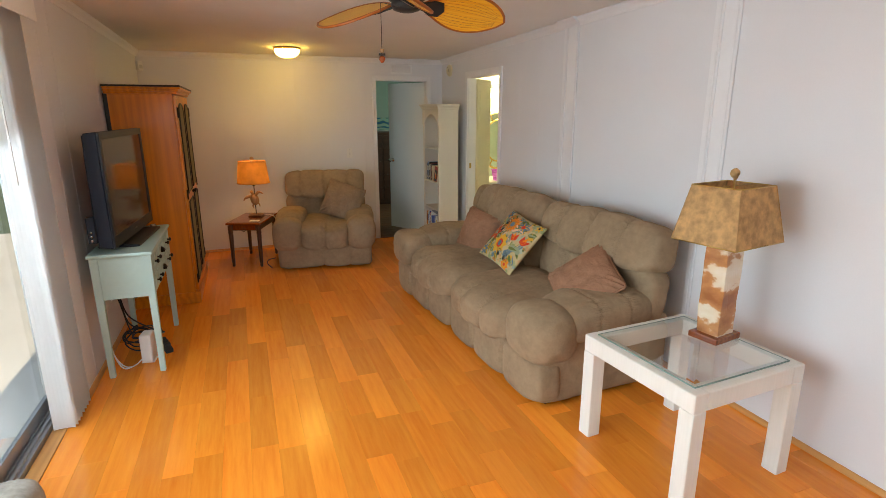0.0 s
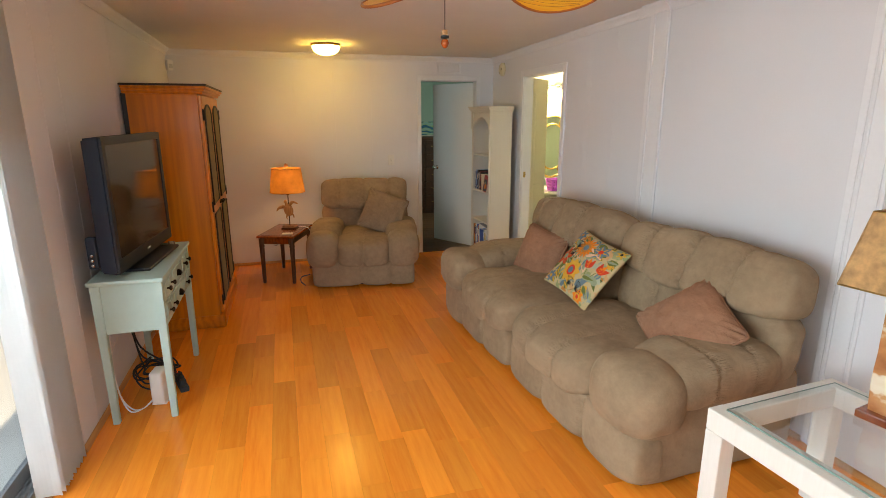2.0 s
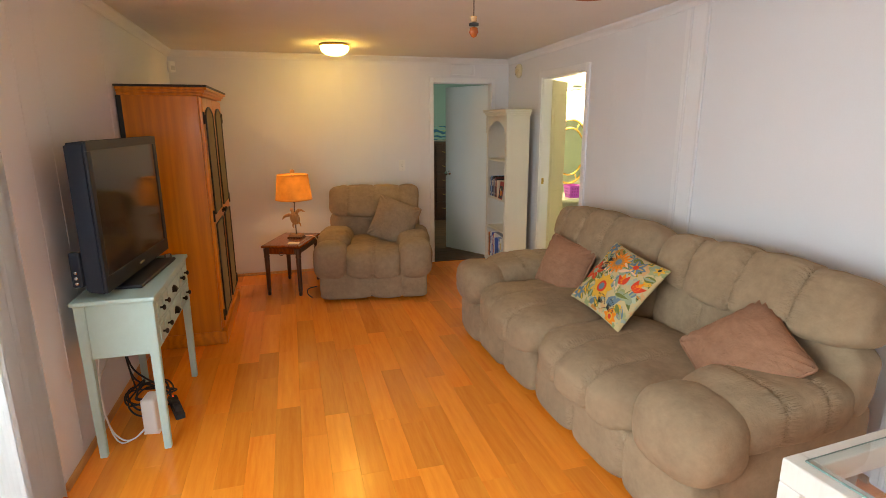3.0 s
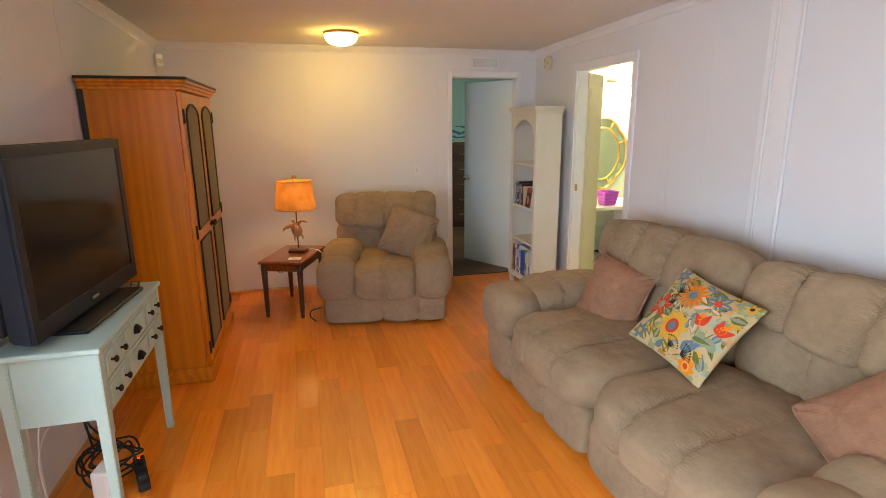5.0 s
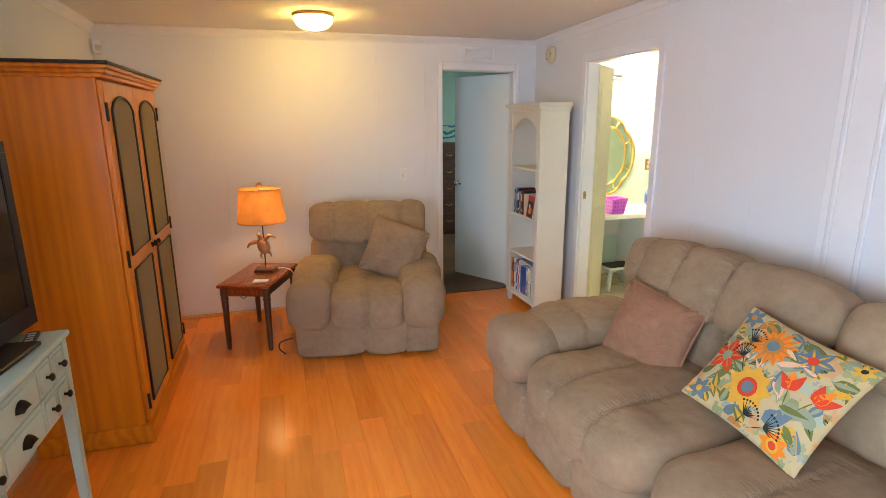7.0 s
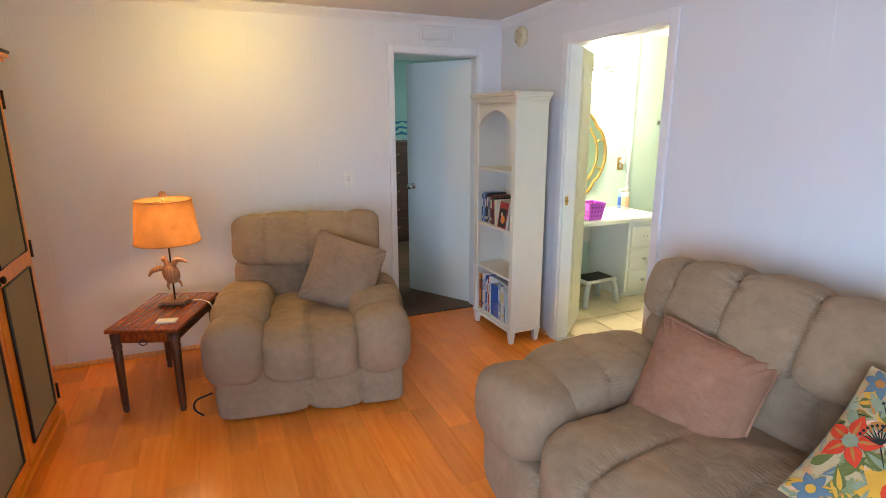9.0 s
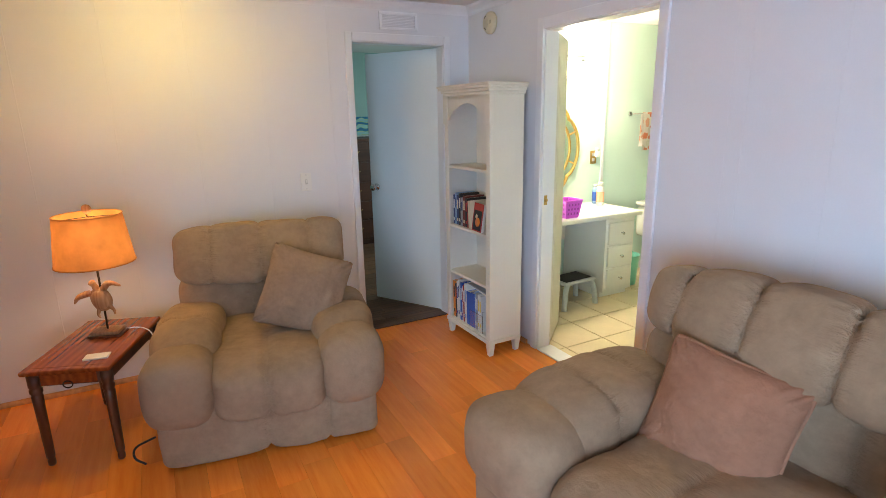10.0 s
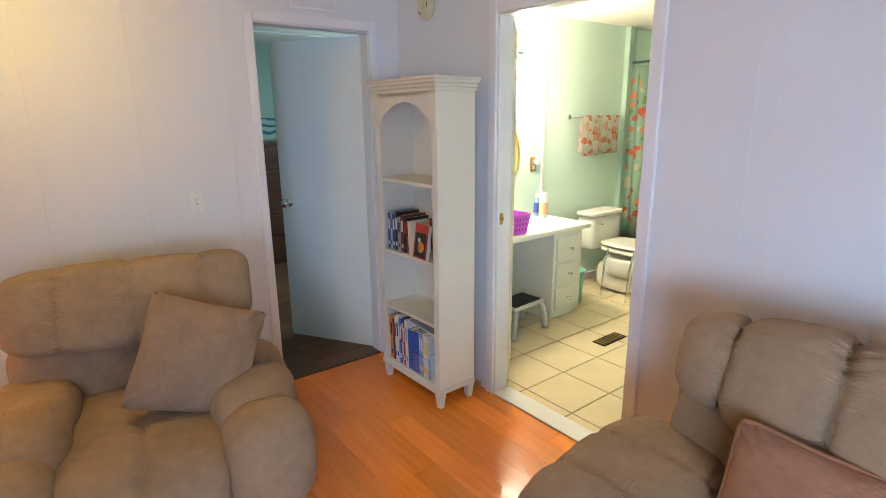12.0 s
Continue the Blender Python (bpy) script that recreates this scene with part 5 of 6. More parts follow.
# bottom shelf
y = bw - 0.048
z = SHELVES[0]
for thick, tall, col, mk in ((0.03, 0.265, "orange", "black"), (0.02, 0.25, "black", "red"), (0.016, 0.27, "white", "blue"), (0.022, 0.285, "white", "navy"), (0.014, 0.26, "sky", "white"), (0.02, 0.275, "blue", "white"),
                             (0.012, 0.25, "white", "red"), (0.018, 0.265, "red", "white"), (0.03, 0.28, "white", "sky"), (0.055, 0.235, "blue", None), (0.05, 0.24, "blue", None), (0.016, 0.26, "sky", "white"), (0.022, 0.255, "grey", "white"), (0.018, 0.25, "white", "yellow"), (0.022, 0.245, "white", "yellow")):
    if y - thick < 0.03:
        break
    y -= thick
    book(pose(0.022, y, z, -1.5), thick - 0.001, 0.19, tall, col, "upright %s volume on the lowest shelf" % col, mk)
for k in range(3):
    mg = thing("magazine", BS @ pose(0.02, 0.06, z + 0.255 + 0.006 * k + 0.01, 8, 0, 3 * k), "thin magazine lying on top of the books", "magazine")
    box("sheets", BOOK[("white", "cream", "grey")[k]], 0, 0.19, 0, 0.20, 0, 0.005, mg, 0)
tray = thing("magazine_holder", BS @ pose(0.012, 0.10, z), "clear plastic magazine holder on the lowest shelf", "holder")
box("front_pane", GLASS, 0.0, 0.003, 0.0, 0.16, 0.0, 0.12, tray, 0).visible_shadow = False
box("side_pane", GLASS, 0.003, 0.17, 0.0, 0.003, 0.0, 0.15, tray, 0).visible_shadow = False

# ---- wall fittings ----
vent = thing("air_vent", pose(1.79, YF, 2.075), "white louvred air vent on the wall", "vent")
box("frame", TRIM, 0.0, 0.275, -0.012, 0.0, 0.0, 0.018, vent, 0.003)
box("frame", TRIM, 0.0, 0.275, -0.012, 0.0, 0.095, 0.113, vent, 0.003)
box("frame", TRIM, 0.0, 0.02, -0.012, 0.0, 0.018, 0.095, vent, 0.003)
box("frame", TRIM, 0.255, 0.275, -0.012, 0.0, 0.018, 0.095, vent, 0.003)
box("backing", GREYP, 0.02, 0.255, -0.003, 0.0, 0.018, 0.095, vent, 0)
for i in range(8):
    box("louvre", TRIM, 0.02, 0.255, -0.001, 0.0008, -0.006, 0.006, vent, 0, m=pose(0, -0.007, 0.023 + 0.0095 * i, 40))
smoke = thing("smoke_alarm", pose(XR, 6.07, 2.11, 0, -90, 0), "round cream smoke alarm on the wall", "smoke alarm")
lathe("case", CREAMP, [(0.0, 0.0), (0.07, 0.0), (0.07, 0.018), (0.055, 0.034), (0.03, 0.04), (0.0, 0.04)], smoke, 28)
lathe("centre_button", CREAMP, [(0.0, 0.04), (0.022, 0.04), (0.02, 0.046), (0.0, 0.046)], smoke, 16)
for k in range(3):
    a = k * 2.094 + 0.5
    tube("slot", RUBBER, [(0.042 * math.cos(a + q), 0.042 * math.sin(a + q), 0.037) for q in (-0.3, 0, 0.3)], 0.003, smoke, 5)
sensor = thing("motion_sensor", pose(XL + 0.035, YF - 0.035, 2.10, 0, 0, 45), "white plastic motion sensor in the corner", "sensor")
box("case", WHITEP, -0.03, 0.03, -0.02, 0.025, -0.05, 0.05, sensor, 0.01, seg=3)
box("lens", GREYP, -0.02, 0.02, -0.023, -0.019, -0.03, 0.01, sensor, 0.002)


def wall_plate(name, m, material, label, toggle):
    p = thing(name, m, label, "switch" if toggle else "outlet")
    box("plate", material, -0.035, 0.035, -0.005, 0.0, -0.058, 0.058, p, 0.003)
    if toggle:
        box("toggle", material, -0.005, 0.005, -0.016, -0.005, -0.004, 0.014, p, 0.002)
        box("toggle_slot", GREYP, -0.008, 0.008, -0.0062, -0.005, -0.016, 0.016, p, 0)
    else:
        for z in (0.022, -0.022):
            box("socket_face", GREYP, -0.014, 0.014, -0.0065, -0.005, z - 0.014, z + 0.014, p, 0.002)
    for z in (0.045, -0.045):
        box("screw", GREYP, -0.003, 0.003, -0.0065, -0.005, z - 0.003, z + 0.003, p, 0)
    return p


wall_plate("light_switch", pose(1.235, YF, 1.12), WHITEP, "white light switch on the wall beside the doorway", True)
wall_plate("wall_outlet", pose(XL, 3.87, 0.36, 0, 0, 90), WHITEP, "white wall outlet behind the console table", False)
wall_plate("bath_outlet", pose(3.845, BN + 0.02, 1.13), BRASS, "brass wall plate with a white plug-in freshener", False)
fresh = thing("air_freshener", pose(3.865, BN + 0.013, 1.15), "white plug-in air freshener", "air freshener")
puff("bottle", WHITEP, (0, -0.02, 0.01), (0.04, 0.035, 0.06), fresh, e=3, step=0.008, lump=0)
lathe("cap", WHITEP, [(0.014, 0.04), (0.016, 0.06), (0.008, 0.07)], fresh, 14, pose(0, -0.02, 0))

# ---- cables, router and power strip under the console ----
router = thing("router", pose(-0.73, 3.41, 0, 0, 0, -8), "white upright router on the floor", "router")
box("case", WHITEP, -0.035, 0.035, -0.055, 0.055, 0.006, 0.20, router, 0.012, seg=3)
box("foot", WHITEP, -0.04, 0.04, -0.045, 0.045, 0.0, 0.008, router, 0.003)
strip = thing("power_strip", pose(-0.66, 3.60, 0, 0, 0, 20), "black power strip with a red pilot light", "power strip")
box("case", RUBBER, -0.025, 0.025, -0.13, 0.13, 0.0, 0.035, strip, 0.008)
box("pilot_light", glowing("red_pilot", (1.0, 0.06, 0.02), 2.0), -0.006, 0.006, 0.10, 0.112, 0.034, 0.039, strip, 0.001)
for i in range(3):
    box("plug", RUBBER, -0.018, 0.018, -0.10 + 0.055 * i, -0.065 + 0.055 * i, 0.035, 0.065, strip, 0.006)
rc = random.Random(5)
for k in range(3):
    pts = [(-0.96, 3.85 - 0.02 * k, 0.36), (-0.94, 3.80, 0.40 - 0.05 * k), (-0.88, 3.72, 0.22 - 0.06 * k)]
    for j in range(9):
        a = j * 1.35 + k
        pts.append((-0.79 + 0.10 * math.cos(a) + rc.uniform(-0.03, 0.03), 3.63 + 0.13 * math.sin(a) + rc.uniform(-0.03, 0.03), 0.05 + 0.07 * rc.random() + 0.02 * k))
    pts.append((-0.67, 3.58, 0.06))
    c = thing("power_cable", pose(0, 0, 0), "coiled black power cable under the console table", "cable", "cables under the console")
    tube("flex", RUBBER, smooth_path(pts, 7), 0.005, c, 6)
for k in range(2):
    pts = [(-0.97, 3.52 + 0.1 * k, 0.44 - 0.1 * k), (-0.96, 3.43, 0.28), (-0.92, 3.35, 0.10), (-0.87, 3.31 + 0.03 * k, 0.012), (-0.81, 3.33, 0.010), (-0.765, 3.38 + 0.02 * k, 0.03)]
    c = thing("network_cable", pose(0, 0, 0), "white network cable drooping to the floor", "cable", "cables under the console")
    tube("flex", WHITEP, smooth_path(pts, 7), 0.004, c, 6)
# the recliner's black lever, made as a short bent tube
lever = thing("recliner_lever", pose(0.14, 5.45, 0), "small black lever low at the left of the recliner", "cord")
tube("flex", RUBBER, smooth_path([(0.08, 0.0, 0.10), (0.0, -0.03, 0.09), (-0.01, -0.05, 0.05), (0.03, -0.06, 0.01)], 6), 0.005, lever, 6)

# grey woven pouf by the glass door
pouf = thing("pouf", pose(-0.985, 1.70, 0), "grey woven pouf beside the sliding door", "pouf")
puff("cover", GREYWEAVE, (0, 0, 0.13), (0.24, 0.42, 0.262), pouf, e=3.5, lump=0.01)

# ---- bathroom ----
vanity = thing("vanity", pose(0.14, 0, 0), "white laminate vanity with knee space and three drawers", "vanity")
ct = box("counter", WHITELAM, 2.45, 3.75, 5.95, BN + 0.015, 0.69, 0.73, vanity, 0.012, seg=3)
unit = box("drawer_unit", WHITELAM, 3.40, 3.72, 6.01, BN + 0.010, 0.05, 0.6895, vanity, 0.003)
box("toe_kick", WHITELAM, 3.41, 3.71, 6.05, BN + 0.01, 0.002, 0.05, vanity, 0)
box("back_panel", WHITELAM, 2.45, 3.40, BN - 0.004, BN + 0.012, 0.42, 0.6895, vanity, 0)
for z0, z1 in ((0.085, 0.255), (0.275, 0.445), (0.465, 0.645)):
    d = box("drawer", WHITELAM, 3.425, 3.695, 5.992, 6.012, z0, z1, vanity, 0.004)
    lathe("knob", CHROME, [(0.006, 0), (0.005, 0.014), (0.014, 0.022), (0.012, 0.03), (0, 0.032)], d, 14, pose(3.56, 5.992, (z0 + z1) / 2, 90))

mirror = thing("wall_mirror", pose(3.35, BN + 0.018, 1.225), "oval wall mirror in a scalloped gilt frame", "mirror")
XZ = Matrix(((1, 0, 0, 0), (0, 0, -1, 0), (0, 1, 0, 0), (0, 0, 0, 1)))


def oval(rx, rz, scallop=0.0, n=64):
    out = []
    for i in range(n):
        a = 2 * math.pi * i / n
        k = 1 + scallop * abs(math.cos(2 * a)) ** 0.6 - scallop * 0.5
        out.append((rx * k * math.cos(a), rz * k * math.sin(a)))
    return out


bm = add_prism(bmesh.new(), oval(0.285, 0.36, 0.12), 0.0, 0.010, XZ)
bmesh.ops.recalc_face_normals(bm, faces=bm.faces)
part("mirror_glass", bm, MIRROR, mirror, "silvered mirror glass")
tube("outer_frame", GOLD, [XZ @ Vector((x, z, 0.012)) for x, z in oval(0.287, 0.362, 0.12)], 0.014, mirror, 8, closed=True)
tube("inner_frame", GOLD, [XZ @ Vector((x, z, 0.012)) for x, z in oval(0.205, 0.275, 0.05)], 0.011, mirror, 8, closed=True)
for k in range(8):
    a = k * math.pi / 4 + math.pi / 8
    tube("frame_rib", GOLD, [XZ @ Vector((r * rx * math.cos(a), r * rz * math.sin(a), 0.012)) for r, rx, rz in ((1, 0.205, 0.275), (1, 0.282, 0.355))], 0.008, mirror, 6)

sconce = thing("vanity_light", pose(3.41, BN + 0.02, 1.95), "lit three-globe brushed vanity light bar", "wall lamp")
box("back_plate", CHROME, -0.06, 0.06, -0.02, 0.0, -0.03, 0.05, sconce, 0.004)
tube("bar", CHROME, [(-0.24, -0.05, 0.02), (0.24, -0.05, 0.02)], 0.007, sconce)
tube("bar", CHROME, [(-0.24, -0.05, -0.01), (0.24, -0.05, -0.01)], 0.005, sconce)
tube("bracket", CHROME, [(0.0, -0.05, 0.02), (0.0, 0.0, 0.02)], 0.008, sconce)
for x in (-0.18, 0.0, 0.18):
    s = lathe("glass_shade", BULBGLASS, [(0.02, -0.02), (0.03, -0.035), (0.045, -0.08), (0.055, -0.15), (0.0, -0.152)], sconce, 20, pose(x, -0.075, 0), "glowing glass shade")
    lathe("holder", CHROME, [(0.022, 0.0), (0.026, -0.03), (0.018, -0.032)], s, 16, pose(x, -0.075, 0))


def bottle(m, r, h, body, cap, label, band=None):
    b = thing("bottle", m, label, "bottle")
    lathe("flask", body, [(r * 0.92, 0), (r, 0.006), (r, h * 0.64), (r * 0.8, h * 0.8), (r * 0.5, h * 0.84)], b, 20)
    lathe("cap", cap, [(r * 0.64, h * 0.82), (r * 0.74, h * 0.98), (r * 0.5, h)], b, 20)
    if band:
        lathe("label", band, [(r + 0.0008, h * 0.15), (r + 0.0008, h * 0.6)], b, 20, cap=False)
    return b


bottle(pose(3.77, 6.33, 0.73), 0.034, 0.20, BOOK["white"], BOOK["white"], "white lotion bottle with a peach label", plain("peach_label", (0.80, 0.40, 0.25), 0.5))
bottle(pose(3.80, 6.42, 0.73), 0.028, 0.175, BOOK["sky"], BOOK["white"], "blue spray can with a white cap", BOOK["blue"])
basket = thing("basket", pose(3.17, 6.06, 0.73), "bright purple slotted plastic basket", "basket")
bm = bmesh.new()
b0, b1, hgt = 0.062, 0.082, 0.14
for k in range(4):
    c = [(-1, -1), (1, -1), (1, 1), (-1, 1)]
    (ax, ay), (bx, by) = c[k], c[(k + 1) % 4]
    bm.faces.new([bm.verts.new(p) for p in ((ax * b0, ay * b0, 0.002), (bx * b0, by * b0, 0.002), (bx * b1, by * b1, hgt), (ax * b1, ay * b1, hgt))])
bmesh.ops.remove_doubles(bm, verts=bm.verts, dist=1e-4)
bm.faces.new([v for v in sorted(bm.verts, key=lambda v: (v.co.z, math.atan2(v.co.y, v.co.x)))[:4]])
bmesh.ops.solidify(bm, geom=list(bm.faces), thickness=0.003)
part("body", bm, PURPLE, basket)
tube("rim", PURPLE, [(-b1, -b1, hgt), (b1, -b1, hgt), (b1, b1, hgt), (-b1, b1, hgt)], 0.005, basket, 6, closed=True)
# slots are darker inlays on closed sides, the holes' shade put into their colour
DARKP = plain("slot_shadow_plastic", (0.30, 0.03, 0.36), 0.5)
for side in range(2):
    for i in range(4):
        for j in range(3):
            off = -0.045 + 0.03 * i
            z = 0.03 + 0.035 * j
            w = b0 + (b1 - b0) * z / hgt + 0.001
            if side == 0:
                box("slot", DARKP, off - 0.006, off + 0.006, -w - 0.002, -w + 0.001, z, z + 0.016, basket, 0)
            else:
                box("slot", DARKP, -w - 0.002, -w + 0.001, off - 0.006, off + 0.006, z, z + 0.016, basket, 0)
stool = thing("step_stool", pose(3.24, 6.06, 0.002, 0, 0, 4), "grey plastic step stool with a black tread", "step stool")
box("top", GREYP, -0.17, 0.17, -0.11, 0.11, 0.20, 0.225, stool, 0.01, seg=3)
box("tread", RUBBER, -0.14, 0.14, -0.09, 0.09, 0.225, 0.231, stool, 0.003, label="black rubber tread")
for sx in (-1, 1):
    for sy in (-1, 1):
        tube("leg", GREYP, smooth_path([(sx * 0.13, sy * 0.09, 0.205), (sx * 0.155, sy * 0.10, 0.14), (sx * 0.175, sy * 0.11, 0.0)], 5), 0.022, stool, 8)

toilet = thing("toilet", pose(4.57, 6.15, 0.002) @ Matrix.Diagonal((0.93, 0.93, 0.9, 1)), "white porcelain toilet with a raised seat frame", "toilet")
puff("tank", PORC, (0, 0.24, 0.565), (0.46, 0.20, 0.34), toilet, e=7, lump=0)
puff("tank_lid", PORC, (0, 0.235, 0.75), (0.50, 0.225, 0.045), toilet, e=6, lump=0)
puff("bowl", PORC, (0, -0.12, 0.28), (0.37, 0.48, 0.26), toilet, e=2.6, lump=0)
puff("pedestal", PORC, (0, -0.02, 0.15), (0.24, 0.42, 0.295), toilet, e=3.5, lump=0)
puff("seat", PORC, (0, -0.12, 0.435), (0.40, 0.50, 0.06), toilet, e=3.2, lump=0)
puff("lid", PORC, (0, -0.12, 0.485), (0.41, 0.50, 0.04), toilet, e=3.2, lump=0)
tube("flush_lever", CHROME, [(-0.17, 0.13, 0.66), (-0.10, 0.115, 0.655)], 0.006, toilet)
for sx in (-1, 1):
    tube("seat_frame_leg", CHROME, smooth_path([(sx * 0.20, -0.02, 0.46), (sx * 0.24, -0.02, 0.30), (sx * 0.27, -0.02, 0.008)], 5), 0.009, toilet)
    tube("seat_frame_leg", CHROME, smooth_path([(sx * 0.20, -0.28, 0.46), (sx * 0.24, -0.28, 0.30), (sx * 0.27, -0.28, 0.008)], 5), 0.009, toilet)
waste = thing("waste_bin", pose(4.03, 6.22, 0.002), "mint green plastic waste bin", "bin")
bm = add_lathe(bmesh.new(), [(0.0, 0.002), (0.085, 0.002), (0.105, 0.27), (0.11, 0.275), (0.104, 0.268), (0.083, 0.008), (0.0, 0.008)], 24, cap=False)
part("tub", bm, MINT, waste, smooth=True)
rack = thing("towel_bar", pose(4.265, BN + 0.02, 1.50), "chrome towel bar on the green wall", "towel bar")
for x in (0.0, 0.64):
    box("post", CHROME, x - 0.018, x + 0.018, -0.012, 0.0, -0.02, 0.02, rack, 0.004)
    tube("arm", CHROME, [(x, -0.01, 0), (x, -0.06, 0)], 0.008, rack)
tube("bar", CHROME, [(0.0, -0.06, 0), (0.64, -0.06, 0)], 0.007, rack)
for x, l in ((4.36, 0.33), (4.63, 0.32)):
    tw = thing("hand_towel", pose(x, BN - 0.04, 1.50), "white hand towel printed with coral flowers", "towel", "towels on the bar")
    bm = bmesh.new()
    rows = []
    prof = [(-0.016 - 0.006, -l), (-0.018, -l * 0.5), (-0.013, -0.01), (-0.008, 0.010), (0.008, 0.010), (0.013, -0.01), (0.017, -l * 0.5), (0.020, -l * 0.9)]
    for dy, dz in prof:
        rows.append([bm.verts.new((0.24 * i / 12, dy + 0.005 * math.sin(i * 1.7) * min(1, -dz * 8 if dz < 0 else 0), dz)) for i in range(13)])
    for a, b in zip(rows, rows[1:]):
        for i in range(12):
            bm.faces.new((a[i], a[i + 1], b[i + 1], b[i]))
    bmesh.ops.solidify(bm, geom=list(bm.faces), thickness=0.004)
    part("cloth", bm, TOWEL, tw, smooth=True)
curtain = thing("shower_curtain", pose(5.05, 0, 0), "seafoam shower curtain printed with red hibiscus flowers", "shower curtain")
bm = bmesh.new()
rows = []
for z in (0.22, 0.8, 1.4, 1.93):
    rows.append([bm.verts.new((0.045 * math.sin(i * 0.75) * (1 - 0.3 * z / 1.9), 6.48 - 0.022 * i, z)) for i in range(61)])
for a, b in zip(rows, rows[1:]):
    for i in range(60):
        bm.faces.new((a[i], a[i + 1], b[i + 1], b[i]))
bmesh.ops.solidify(bm, geom=list(bm.faces), thickness=0.002)
part("cloth", bm, CURTAIN, curtain, smooth=True)
tube("rod", CHROME, [(0, BN + 0.02, 1.965), (0, 3.92, 1.965)], 0.013, curtain, 12)
lathe("flange", CHROME, [(0.0, 0), (0.035, 0), (0.03, 0.012), (0.014, 0.016)], curtain, 20, pose(0, BN + 0.02, 1.965, 90))
for i in range(10):
    y = 6.46 - 0.14 * i
    tube("ring", CHROME, [(0.022 * math.cos(a * math.pi / 5), y, 1.955 + 0.028 * math.sin(a * math.pi / 5)) for a in range(10)], 0.002, curtain, 5, closed=True)
register = thing("floor_register", pose(3.60, 5.53, 0.003), "dark bronze slotted floor register", "floor register")
box("plate", BRONZE, -0.13, 0.13, -0.05, 0.05, 0.0, 0.006, register, 0.002)
for i in range(9):
    box("slat", BRASS, -0.115 + 0.026 * i, -0.103 + 0.026 * i, -0.038, 0.038, 0.006, 0.008, register, 0)
leaf = thing("bathroom_door", pose(XR + T + 0.014, BD1 + 0.006, 0, 0, 0, 42), "cream panelled bathroom door folded back inside", "door")
slab = box("leaf", CREAM, 0.0, 0.42, 0.0, 0.034, 0.012, BDZ - 0.015, leaf, 0.003)
for a, b in ((0.12, 0.88), (1.0, 1.86)):
    box("raised_panel", CREAM, 0.07, 0.35, -0.004, 0.002, a, b, slab, 0.004)

# ---- printed flowers on the ivory pillow ----
PRINT = {n: cloth("print_" + n, c, 0.12, 0.05) for n, c in dict(
    orange=(0.80, 0.22, 0.02), gold=(0.68, 0.36, 0.05), red=(0.66, 0.06, 0.025), blue=(0.13, 0.19, 0.23), green=(0.15, 0.17, 0.05), sage=(0.27, 0.31, 0.20),
    peach=(0.72, 0.45, 0.30), ink=(0.03, 0.035, 0.03), rust=(0.50, 0.20, 0.05)).items()}
PBM = {}
motif = ["flower", 0]


def ink_of(colour):
    key = (motif[0], motif[1], colour)
    if key not in PBM:
        PBM[key] = bmesh.new()
    return PBM[key]


def next_motif(kind):
    motif[0], motif[1] = kind, motif[1] + 1

PW2, PH2, PT2 = 0.495, 0.44, 0.13


def on_pillow(x, y, lift):
    u, v = max(-0.97, min(0.97, x / (PW2 / 2))), max(-0.97, min(0.97, y / (PH2 / 2)))
    p = pillow_point(u, v, PW2, PH2, PT2, 1)
    return p + Vector((0, 0, lift))


def petal(colour, x, y, ang, length, width, lift=0.004, start=0.0, tip=0.6):
    """A leaf or petal print from (x, y) in direction ang."""
    bm = ink_of(colour)
    c, s = math.cos(ang), math.sin(ang)
    rows = []
    for i in range(7):
        t = i / 6
        d = start + (length - start) * t
        hw = width / 2 * math.sin(math.pi * t ** tip) + 0.0004
        rows.append([bm.verts.new(on_pillow(x + c * d - s * q * hw, y + s * d + c * q * hw, lift)) for q in (-1, 0, 1)])
    for a, b in zip(rows, rows[1:]):
        for q in range(2):
            bm.faces.new((a[q], b[q], b[q + 1], a[q + 1]))


def disc(colour, x, y, r, lift=0.006, n=14):
    bm = ink_of(colour)
    mid_v = bm.verts.new(on_pillow(x, y, lift))
    ring = [bm.verts.new(on_pillow(x + r * math.cos(2 * math.pi * i / n), y + r * math.sin(2 * math.pi * i / n), lift)) for i in range(n)]
    for i in range(n):
        bm.faces.new((mid_v, ring[i], ring[(i + 1) % n]))


def flower(x, y, r, n, petals, centre, ring=None, width=0.5, turn=0.0, vein=None):
    next_motif("flower")
    for i in range(n):
        a = 2 * math.pi * i / n + turn
        petal(petals, x, y, a, r, r * width, 0.004, r * 0.15, 0.75)
        if vein:
            petal(vein, x, y, a, r * 0.8, r * width * 0.22, 0.0052, r * 0.2)
    if ring:
        disc(ring, x, y, r * 0.42, 0.0056)
    disc(centre, x, y, r * 0.26, 0.0064)


fl = lambda u, v: (u * PW2 / 2, v * PH2 / 2)
flower(*fl(-0.20, 0.52), 0.088, 14, "orange", "blue", "rust", 0.26, vein="rust")
flower(*fl(-0.08, -0.32), 0.092, 9, "gold", "blue", "red", 0.62, 0.2)
flower(*fl(-0.72, -0.02), 0.078, 5, "red", "sage", None, 0.55, 0.4, vein="rust")
flower(*fl(0.37, 0.62), 0.066, 6, "blue", "red", None, 0.5, 0.1, vein="gold")
flower(*fl(-0.72, -0.78), 0.05, 6, "blue", "gold", None, 0.5, 0.3)
flower(*fl(-0.80, 0.80), 0.048, 6, "blue", "rust", None, 0.5)
flower(*fl(0.62, -0.84), 0.052, 8, "orange", "red", "gold", 0.5)
